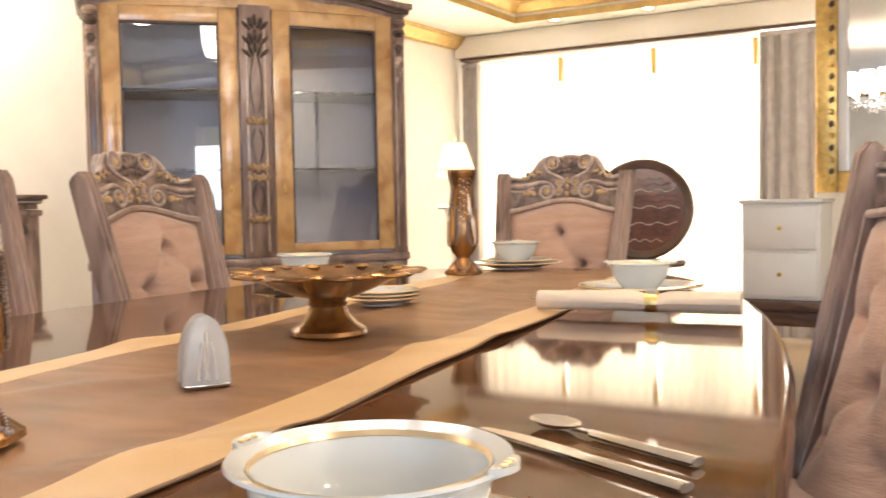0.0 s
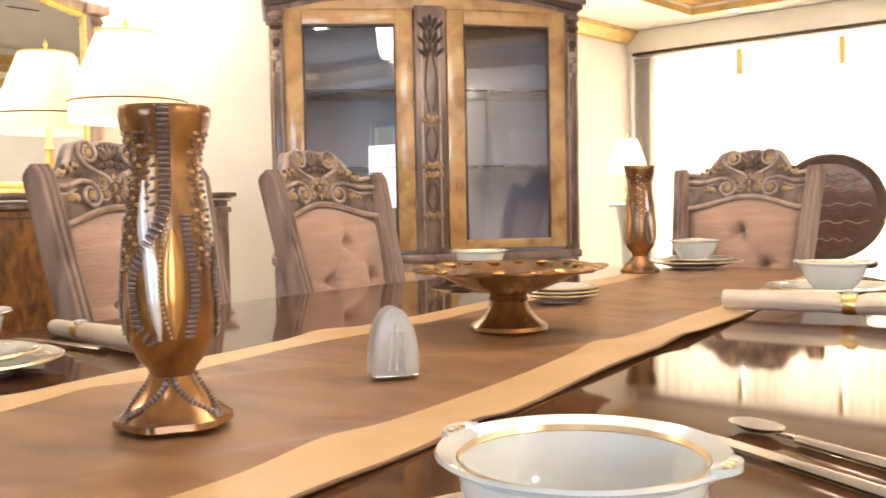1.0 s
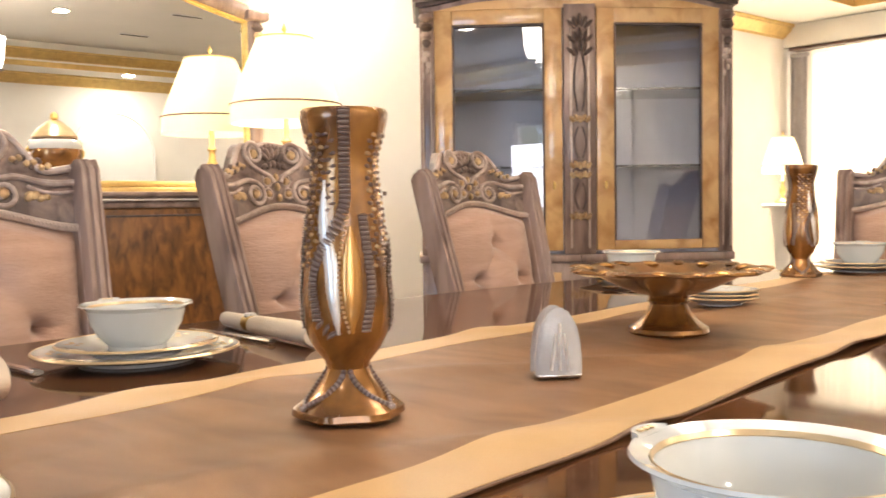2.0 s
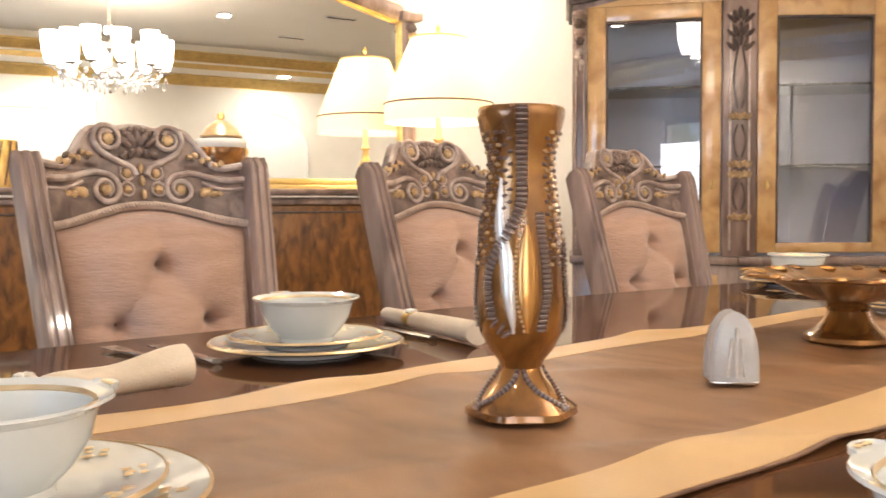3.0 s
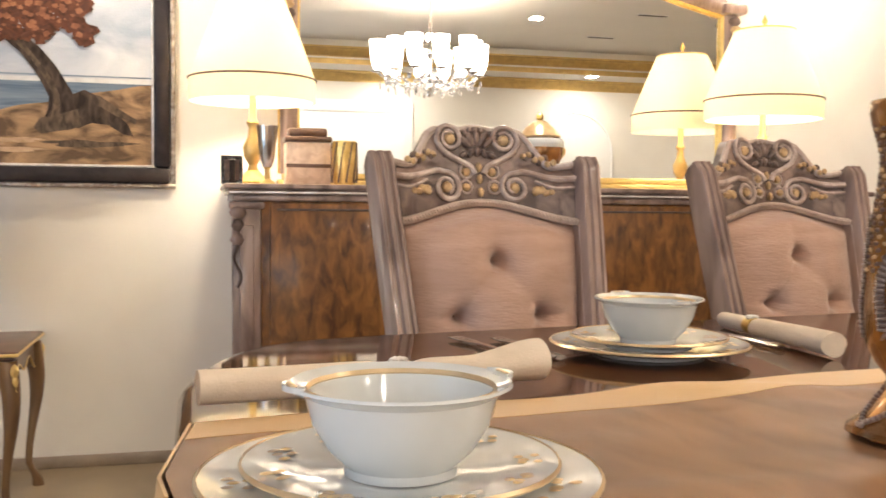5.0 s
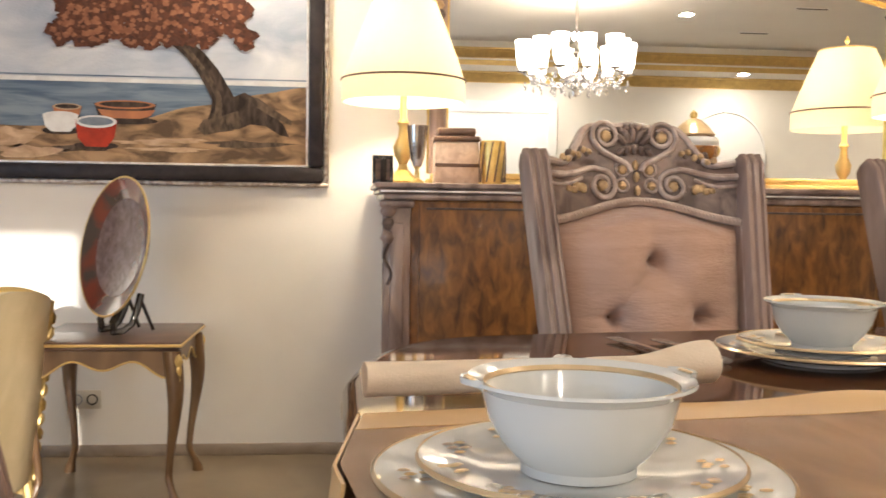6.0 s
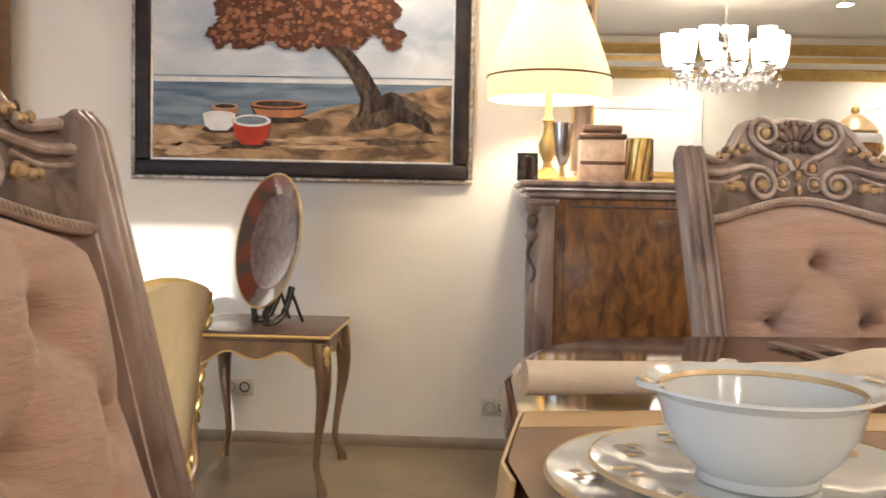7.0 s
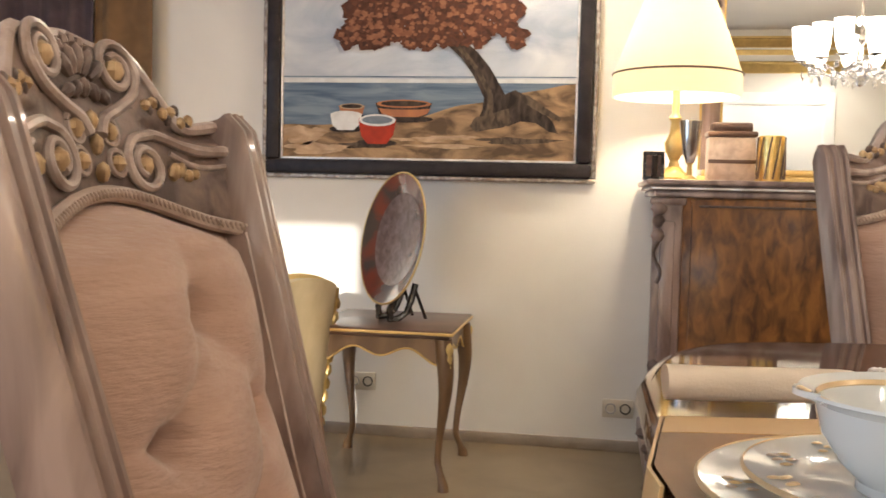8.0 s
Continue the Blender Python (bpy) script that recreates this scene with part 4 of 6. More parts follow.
def photo_frame(x, y, z, turn):
    t = thing("photo_frame", "small dark standing picture frame on the sideboard", "picture frame", m=pose(x, y, z, 0, 0, turn))
    part("frame", moved(join(box(-0.035, 0.035, -0.008, 0.008, 0, 0.012, 0.002), box(-0.035, 0.035, -0.008, 0.008, 0.083, 0.095, 0.002), box(-0.035, -0.024, -0.008, 0.008, 0.012, 0.083, 0.002), box(0.024, 0.035, -0.008, 0.008, 0.012, 0.083, 0.002)), pose(0, 0, 0, -10, 0, 0)), M_BLACK, t)
    part("picture", moved(box(-0.024, 0.024, -0.003, 0.003, 0.012, 0.083, 0), pose(0, 0, 0, -10, 0, 0)), M_DARKWOOD, t)
    part("easel", moved(box(-0.01, 0.01, -0.004, 0.0, 0, 0.085, 0.001), pose(0, -0.042, 0, 22, 0, 0)), M_BLACK, t)


photo_frame(-2.02, 0.60, SB, 90)


def trinket_box(x, y, z):
    t = thing("trinket_box", "small gilded keepsake chest on the sideboard", "box", m=pose(x, y, z))
    part("body", box(-0.05, 0.05, -0.078, 0.078, 0, 0.155, 0.006), M_TAUPE_LIGHT, t)
    part("lid", join(box(-0.055, 0.055, -0.083, 0.083, 0.155, 0.175, 0.006), box(-0.04, 0.04, -0.068, 0.068, 0.175, 0.205, 0.008)), M_DARKWOOD, t, "dark wooden lid")
    part("band", box(0.049, 0.053, -0.078, 0.078, 0.065, 0.078, 0.001), M_DARKWOOD, t)


trinket_box(-2.23, 0.868, SB)


def lattice_pot(x, y, z):
    t = thing("lattice_pot", "small gilded lattice candle pot on the sideboard", "candle holder", m=pose(x, y, z))
    part("cup", lathe([(0.0, 0), (0.032, 0), (0.042, 0.04), (0.045, 0.12), (0.042, 0.155)], 24), M_GOLD, t)
    for k in range(10):
        a = 2 * math.pi * k / 10
        part("rib", tube([(0.045 * math.cos(a + 0.5 * i / 6), 0.045 * math.sin(a + 0.5 * i / 6), 0.012 + 0.138 * i / 6) for i in range(7)], 0.003, 5), M_TAUPE_DARK, t)


lattice_pot(-2.12, 0.985, SB)


def goblet(x, y, z):
    t = thing("silver_goblet", "small silver footed beaker beside the lamp on the sideboard", "goblet", m=pose(x, y, z))
    part("foot", lathe([(0.0, 0.0), (0.026, 0.0), (0.027, 0.005), (0.010, 0.018), (0.007, 0.05), (0.012, 0.058)], 24), M_GOLDPAINT, t, "gilded foot")
    part("cup", lathe([(0.0, 0.055), (0.014, 0.058), (0.024, 0.085), (0.030, 0.14), (0.036, 0.195), (0.034, 0.196), (0.027, 0.14), (0.020, 0.085), (0.0, 0.068)], 28), M_STEEL, t, "silver cup")


goblet(-2.03, 0.715, SB)


# ---- display cabinet ----
def vitrine():
    t = thing("display_cabinet", "tall bow-front display cabinet, taupe lacquer and honey burl, glazed doors", "display cabinet", m=facing(-1.42, 3.61, 0, 0.77, -0.64))
    # local x runs to the viewer's left, +y to the viewer; flip x so that the order reads from the left
    W, D = 0.655, 0.42
    front = lambda x: 0.07 * (1 - (x / W) ** 2)

    def panel(xa, xb, z0, z1, th, proud=0.0, bevel=0.004):
        """A flat board whose face follows the chord of the bow."""
        ya, yb = front(xa), front(xb)
        L = math.hypot(xb - xa, yb - ya)
        g = box(0, L, -th, 0, z0, z1, bevel)
        a = math.atan2(yb - ya, xb - xa)
        return moved(g, Matrix.Translation((xa, ya + proud, 0)) @ Matrix.Rotation(a, 4, "Z"))
    # body
    part("base_cabinet", join(box(-W, W, -D, 0.0, 0.08, 0.74, 0.006), panel(-W + 0.02, 0, 0.08, 0.74, 0.03), panel(0, W - 0.02, 0.08, 0.74, 0.03)), M_TAUPE, t)
    for xa, xb in ((-W + 0.11, -0.08), (0.08, W - 0.11)):
        part("base_door", panel(xa, xb, 0.14, 0.70, 0.02, 0.008), M_BURL, t)
    part("waist", join(panel(-W - 0.01, 0, 0.74, 0.775, 0.10, 0.018, 0.008), panel(0, W + 0.01, 0.74, 0.775, 0.10, 0.018, 0.008), box(-W - 0.012, W + 0.012, -D, -0.02, 0.74, 0.775, 0.006)), M_TAUPE, t)
    part("plinth", box(-W - 0.01, W + 0.01, -D, 0.02, 0, 0.08, 0.006), M_TAUPE, t)
    part("side_panel", box(-W, -W + 0.02, -D, -0.03, 0.775, 1.80, 0.003), M_TAUPE, t)
    part("side_panel", box(W - 0.02, W, -D, -0.03, 0.775, 1.80, 0.003), M_TAUPE, t)
    part("back_panel", box(-W + 0.02, W - 0.02, -D, -D + 0.015, 0.775, 1.80, 0), M_CABINSIDE, t, "grey lined back")
    part("floor_panel", box(-W + 0.02, W - 0.02, -D + 0.015, -0.02, 0.775, 0.79, 0), M_CABINSIDE, t)
    part("roof", box(-W, W, -D, 0.0, 1.80, 1.82, 0), M_TAUPE, t)
    for z in (1.14, 1.465):
        part("shelf", join(box(-W + 0.025, -0.01, -D + 0.02, -0.04, z - 0.004, z + 0.004, 0), box(0.01, W - 0.025, -D + 0.02, -0.04, z - 0.004, z + 0.004, 0)), M_SHELFGLASS, t, "glass shelf")
        part("shelf_edge", join(box(-W + 0.025, -0.01, -0.04, -0.036, z - 0.005, z + 0.005, 0), box(0.01, W - 0.025, -0.04, -0.036, z - 0.005, z + 0.005, 0)), M_BLACK, t, "dark front edge of a glass shelf")
    # pilasters
    for xa, xb, nm in ((-W, -W + 0.058, "pilaster"), (W - 0.058, W, "pilaster"), (-0.066, 0.066, "centre_pilaster")):
        p = part(nm, panel(xa, xb, 0.775, 1.80, 0.03, 0.012), M_TAUPE, t)
        c, y = (xa + xb) / 2, front((xa + xb) / 2) + 0.012
        ya = max(front(xa), front(xb)) + 0.012
        hw = (xb - xa) / 2
        part("fillet", join(box(c - hw * 0.62, c - hw * 0.5, ya - 0.012, ya + 0.006, 0.80, 1.74, 0.002), box(c + hw * 0.5, c + hw * 0.62, ya - 0.012, ya + 0.006, 0.80, 1.74, 0.002)), M_TAUPE_LIGHT, p)
        if nm == "centre_pilaster":
            for z in (1.33, 1.14, 1.10, 0.93):
                part("carved_band", join(*[blob(c + k * 0.017, ya + 0.006, z + 0.006 * (k % 2), 0.011, 0.013, 0.017, 20 * k) for k in range(-2, 3)]), M_CARVEGOLD, p, "rubbed gold carving")
            for z in (1.74, 1.68, 1.63):
                part("carved_leaf", join(*[blob(c + k * 0.018, ya + 0.005, z - 0.012 * abs(k), 0.009, 0.011, 0.026, 22 * k) for k in range(-2, 3)]), M_TAUPE_DARK, p, "dark carved leaves")
            for z0, z1 in ((1.36, 1.60), (1.17, 1.30), (0.96, 1.07)):
                for sg in (-1, 1):
                    part("scroll", tube([(c + sg * (0.008 + 0.016 * math.sin(math.pi * i / 12)), ya + 0.004, z0 + (z1 - z0) * i / 12) for i in range(13)], 0.004, 6), M_TAUPE_DARK, p)
        else:
            for i, z in enumerate((1.76, 1.72, 1.685, 1.655)):
                part("corbel", blob(c, ya + 0.006, z, 0.034 - 0.005 * i, 0.026 - 0.004 * i, 0.02), M_TAUPE_DARK if i % 2 else M_TAUPE, p)
            part("drop_leaf", join(*[blob(c + 0.01 * math.sin(i * 2), ya + 0.003, 1.61 - 0.022 * i, 0.018 - 0.003 * i, 0.009, 0.015) for i in range(5)]), M_TAUPE_LIGHT, p)
    # doors
    for sg in (-1, 1):
        xa, xb = (-W + 0.060, -0.07) if sg < 0 else (0.07, W - 0.060)
        fa = lambda s: xa + (xb - xa) * s
        L = xb - xa
        s = 0.074 / L
        d = part("door", join(panel(fa(0), fa(s), 0.79, 1.79, 0.022, 0.004), panel(fa(1 - s), fa(1), 0.79, 1.79, 0.022, 0.004),
                              panel(fa(s), fa(1 - s), 1.725, 1.79, 0.022, 0.004), panel(fa(s), fa(1 - s), 0.79, 0.83, 0.022, 0.004)), M_BURL, t, "honey burl door frame")
        part("pane", panel(fa(s), fa(1 - s), 0.83, 1.725, 0.004, -0.008, 0), M_GLASS, d, "clear glass pane").visible_shadow = False
        part("glazing_bead", join(panel(fa(s), fa(s) + 0.008, 0.83, 1.725, 0.012, 0.006, 0.002), panel(fa(1 - s) - 0.008, fa(1 - s), 0.83, 1.725, 0.012, 0.006, 0.002),
                                  panel(fa(s), fa(1 - s), 1.715, 1.725, 0.012, 0.006, 0.002)), M_TAUPE_DARK, d)
        kx = fa(1 - s * 0.5) if sg < 0 else fa(s * 0.5)
        part("handle", blob(kx, front(kx) + 0.014, 1.06, 0.008, 0.010, 0.02), M_GOLD, d, "gilt knob")
    # serpentine crown
    for i, (dz, out, hh) in enumerate(((0.0, 0.0, 0.02), (0.02, 0.025, 0.018), (0.038, 0.045, 0.024))):
        def cr(sgn_y, up):
            def f(u, v):
                x = (-W - out * 0.6) + (2 * W + out * 1.2) * u
                rise = 0.055 * smooth(0.95, 0.15, abs(x) / W) + 0.008 * math.cos(x * 14)
                y = (front(x) + out + 0.012) if v > 0.5 else -D
                return (x, y, 1.79 + dz + (hh if up else 0) + rise)
            return f
        part("crown", slab(50, 1, cr(1, True), cr(1, False)), M_TAUPE if i != 1 else M_TAUPE_DARK, t)
    part("crown_face", slab(50, 1, lambda u, v: (-W + 2 * W * u, front(-W + 2 * W * u) + 0.008, 1.785 + v * (0.02 + 0.055 * smooth(0.95, 0.15, abs(2 * u - 1)))),
                            lambda u, v: (-W + 2 * W * u, front(-W + 2 * W * u) - 0.02, 1.785 + v * (0.02 + 0.055 * smooth(0.95, 0.15, abs(2 * u - 1))))), M_BURL, t)


vitrine()


# ---- painting ----
def painting():
    Y0, Y1, Z0, Z1 = -0.925, 0.41, 1.035, 1.98
    t = thing("framed_painting", "large seaside painting in a black and antique silver frame", "painting", m=pose(WX + 0.004, 0, 0))
    B, S = 0.058, 0.018
    bars = lambda a0, a1, c0, c1, w, x0, x1, bv: join(box(x0, x1, a0, a1, c0, c0 + w, bv), box(x0, x1, a0, a1, c1 - w, c1, bv), box(x0, x1, a0, a0 + w, c0 + w, c1 - w, bv), box(x0, x1, a1 - w, a1, c0 + w, c1 - w, bv))
    fr = part("frame", bars(Y0, Y1, Z0, Z1, S, 0, 0.03, 0.006), M_SILVERFRAME, t, "antique silver outer edge")
    part("black_moulding", bars(Y0 + S, Y1 - S, Z0 + S, Z1 - S, B, 0, 0.042, 0.012), M_BLACKFRAME, t, "black wood moulding")
    part("silver_slip", bars(Y0 + S + B, Y1 - S - B, Z0 + S + B, Z1 - S - B, 0.009, 0, 0.026, 0.003), M_SILVERLEAF, t, "thin silver slip")
    q = S + B + 0.009
    y0, y1, z0, z1 = Y0 + q, Y1 - q, Z0 + q, Z1 - q
    sea, sand = z0 + 0.30, z0 + 0.155
    canvas = part("canvas", box(0, 0.016, y0, y1, z0, z1, 0), M_SKYPAINT, t, "grey-blue painted sky with pale clouds", smooth=False)
    wy = lambda u, f, a: a * math.sin(f * u) + 0.5 * a * math.sin(2.3 * f * u + 1)

    def area(top, bottom, x, n=50):
        return slab(n, 1, lambda u, v: (x, y0 + (y1 - y0) * u, (top(u) if v > 0.5 else bottom(u))), lambda u, v: (x - 0.001, y0 + (y1 - y0) * u, (top(u) if v > 0.5 else bottom(u))))
    part("painted_sea", area(lambda u: sea, lambda u: z0, 0.0175), M_SEAPAINT, canvas, smooth=False)
    shore = lambda u: sand - 0.03 + 0.16 * smooth(0.25, 1.0, u) + wy(u, 14, 0.006)
    part("painted_beach", area(shore, lambda u: z0, 0.019), M_SANDPAINT, canvas, smooth=False)
    part("painted_surf", area(lambda u: sea + 0.012 + wy(u, 9, 0.001), lambda u: sea - 0.004, 0.0185), M_SURFPAINT, canvas, smooth=False)
    part("painted_surf", area(lambda u: sea + 0.022, lambda u: sea + 0.017, 0.0186), M_SEAPAINT, canvas, smooth=False)
    U = lambda u: y0 + (y1 - y0) * u

    def shape(nm, pts, mt, x):
        V = [(x, U(a), z0 + b) for a, b in pts]
        n = len(V)
        V += [(x - 0.001, p[1], p[2]) for p in V]
        F = [tuple(range(n)), tuple(range(2 * n - 1, n - 1, -1))] + [((k + 1) % n, k, k + n, (k + 1) % n + n) for k in range(n)]
        return part(nm, (V, F), mt, canvas, smooth=False)
    # leaning trunk: a centre line with widths
    line = [(0.53, 0.475, 0.05), (0.585, 0.455, 0.052), (0.645, 0.395, 0.056), (0.685, 0.335, 0.06), (0.71, 0.285, 0.062), (0.73, 0.24, 0.066), (0.735, 0.19, 0.085), (0.73, 0.15, 0.10)]
    shape("painted_trunk", [(u - w * 0.5, z + w * 0.14 - 0.01) for u, z, w in line] + [(u + w * 0.5, z + w * 0.35) for u, z, w in line[::-1]], M_BARKPAINT, 0.0205)
    shape("painted_bark_light", [(u - w * 0.32, z + w * 0.12) for u, z, w in line[1:]] + [(u - w * 0.05, z + w * 0.2) for u, z, w in line[:0:-1]], M_BARKLIGHT, 0.0212)
    for pts, mt in (([(0.70, 0.17), (0.67, 0.165), (0.652, 0.13), (0.672, 0.108), (0.72, 0.118), (0.76, 0.125), (0.79, 0.14), (0.78, 0.20)], M_BARKLIGHT),
                    ([(0.74, 0.24), (0.80, 0.27), (0.845, 0.245), (0.885, 0.20), (0.93, 0.145), (0.945, 0.105), (0.915, 0.112), (0.87, 0.145), (0.82, 0.15), (0.78, 0.13), (0.75, 0.15)], M_BARKPAINT),
                    ([(0.80, 0.255), (0.845, 0.25), (0.90, 0.205), (0.955, 0.165), (0.95, 0.15), (0.89, 0.18), (0.84, 0.215)], M_BARKLIGHT)):
        shape("painted_root", pts, mt, 0.0216 if mt is M_BARKPAINT else 0.0219)
    for u, z, w, h, mt in ((0.49, 0.075, 0.10, 0.010, M_SANDLIGHT), (0.60, 0.085, 0.07, 0.009, M_SANDLIGHT), (0.56, 0.05, 0.12, 0.008, M_SANDLIGHT), (0.08, 0.09, 0.075, 0.035, M_SANDLIGHT), (0.13, 0.035, 0.11, 0.022, M_SANDLIGHT),
                           (0.30, 0.05, 0.09, 0.014, M_BARKLIGHT), (0.82, 0.075, 0.13, 0.012, M_BARKLIGHT)):
        shape("painted_stroke", [(u + w * (1 + 0.25 * math.sin(5 * a)) * math.cos(a), z + h * (1 + 0.3 * math.sin(3 * a + u * 9)) * math.sin(a) + 0.12 * h * math.cos(7 * a)) for a in [2 * math.pi * k / 26 for k in range(26)]], mt, 0.0198)
    rnd = random.Random(5)
    blobs = []
    for i in range(1300):
        a, b = rnd.random(), rnd.random()
        u, z = 0.20 + 0.62 * a, 0.44 + 0.36 * b
        lowz = 0.43 + 0.05 * math.sin(a * 9) + 0.03 * math.sin(a * 23) - 0.03 * (abs(a - 0.12) < 0.1) - 0.015 * (a > 0.85)
        if z < lowz or abs(a - 0.5) > 0.5 - 0.25 * b * b + 0.03 * math.sin(b * 20):
            continue
        r = 0.006 + 0.015 * rnd.random()
        blobs.append((u, z, r, rnd.random() * 6.28))
    for mt, k, x in ((M_LEAFPAINT, 0, 0.0222), (M_LEAFPAINT_DARK, 1, 0.0228), (M_LEAFPAINT_LIGHT, 2, 0.0234)):
        V, F = [], []
        for i, (u, z, r, a0) in enumerate(blobs):
            if (i % 3) != k and k:
                continue
            o, m = len(V), 9
            for j in range(m):
                a = a0 + 2 * math.pi * j / m
                rr = r * (0.65 + 0.5 * ((i * 7 + j * 5) % 9) / 9) * (1.9 if k == 0 else 0.8)
                V.append((x + 0.0000004 * i, U(u) + rr * math.cos(a), z0 + z + rr * math.sin(a) * 0.8))
            F.append(tuple(range(o, o + m)))
        tagged(part("painted_foliage", (V, F), mt, canvas, smooth=False), kind="stuff")
    hull = lambda u, z, w, h: [(u - w, z + h), (u - w * 0.85, z + h * 0.3), (u - w * 0.5, z), (u + w * 0.5, z), (u + w * 0.85, z + h * 0.35), (u + w, z + h), (u + w * 0.5, z + h * 0.85), (u - w * 0.5, z + h * 0.85)]
    oval = lambda u, z, w, h: [(u + w * math.cos(2 * math.pi * k / 16), z + h * math.sin(2 * math.pi * k / 16)) for k in range(16)]
    for u, z, w, h, m1, m2, m3 in ((0.245, 0.155, 0.045, 0.05, M_ORANGEPAINT, M_SANDLIGHT, M_BARKPAINT), (0.225, 0.108, 0.056, 0.065, M_SURFPAINT, M_SURFPAINT, M_SURFPAINT),
                                   (0.425, 0.150, 0.098, 0.068, M_BARKPAINT, M_ORANGEPAINT, M_BARKPAINT), (0.335, 0.055, 0.066, 0.10, M_REDPAINT, M_SURFPAINT, M_BLUEPAINT)):
        dx = 0.0004 * (0.2 - z) * 100
        shape("painted_shadow", oval(u, z + 0.004, w * 1.05, 0.014), M_BARKPAINT, 0.0240 + dx * 0.01)
        shape("painted_boat", hull(u, z, w, h), m1, 0.0246 + dx * 0.1)
        if m1 is M_BARKPAINT:
            shape("painted_boat", hull(u + 0.004, z + 0.012, w * 0.92, h * 0.5), m2, 0.0249 + dx * 0.1)
        shape("painted_boat", oval(u, z + h * 0.93, w * 0.97, h * 0.24), M_SURFPAINT if m1 is M_REDPAINT else m2, 0.0252 + dx * 0.1)
        shape("painted_boat", oval(u, z + h * 0.94, w * 0.82, h * 0.16), m3, 0.0256 + dx * 0.1)


M_BARKLIGHT = mat("bark_light_paint", (0.055, 0.037, 0.026), 0.6, second=(0.15, 0.105, 0.07), scale=24, stretch=(1, 2, 1), bump=0.2, bump_scale=80, spec=0.15)
M_SANDLIGHT = mat("sand_light_paint", (0.58, 0.40, 0.26), 0.6, second=(0.36, 0.23, 0.13), scale=14, stretch=(1, 1, 2), bump=0.25, bump_scale=70, spec=0.15)
M_SKYPAINT = mat("sky_paint", (0.36, 0.40, 0.47), 0.6, second=(0.66, 0.66, 0.67), scale=3.2, stretch=(1, 1, 2.0), lo=0.36, hi=0.66, bump=0.2, bump_scale=90, spec=0.15)
M_SEAPAINT = mat("sea_paint", (0.09, 0.13, 0.19), 0.55, second=(0.22, 0.27, 0.32), scale=7, stretch=(1, 0.5, 5), bump=0.2, bump_scale=80, spec=0.15)
M_SANDPAINT = mat("sand_paint", (0.42, 0.26, 0.14), 0.6, second=(0.12, 0.075, 0.045), scale=8, stretch=(1, 1, 2.2), bump=0.25, bump_scale=70, lo=0.38, hi=0.62, spec=0.15)
M_SURFPAINT = mat("surf_paint", (0.72, 0.71, 0.69), 0.6, second=(0.60, 0.58, 0.56), scale=20, spec=0.15)
M_BARKPAINT = mat("bark_paint", (0.025, 0.017, 0.014), 0.6, second=(0.09, 0.06, 0.043), scale=22, stretch=(1, 2, 0.8), bump=0.2, bump_scale=80, spec=0.15)
M_LEAFPAINT = mat("rust_leaf_paint", (0.15, 0.055, 0.03), 0.6, second=(0.06, 0.025, 0.017), scale=30, spec=0.15)
M_LEAFPAINT_DARK = mat("dark_leaf_paint", (0.07, 0.03, 0.022), 0.6, second=(0.12, 0.05, 0.03), scale=30, spec=0.15)
M_LEAFPAINT_LIGHT = mat("copper_leaf_paint", (0.32, 0.14, 0.075), 0.6, second=(0.20, 0.08, 0.045), scale=30, spec=0.15)
M_REDPAINT = mat("red_paint", (0.46, 0.05, 0.025), 0.6, second=(0.30, 0.04, 0.025), scale=20, spec=0.12)
M_ORANGEPAINT = mat("orange_paint", (0.46, 0.16, 0.05), 0.5, second=(0.33, 0.11, 0.04), scale=20)
M_BLUEPAINT = mat("slate_paint", (0.12, 0.15, 0.19), 0.5, second=(0.2, 0.23, 0.26), scale=20)
painting()


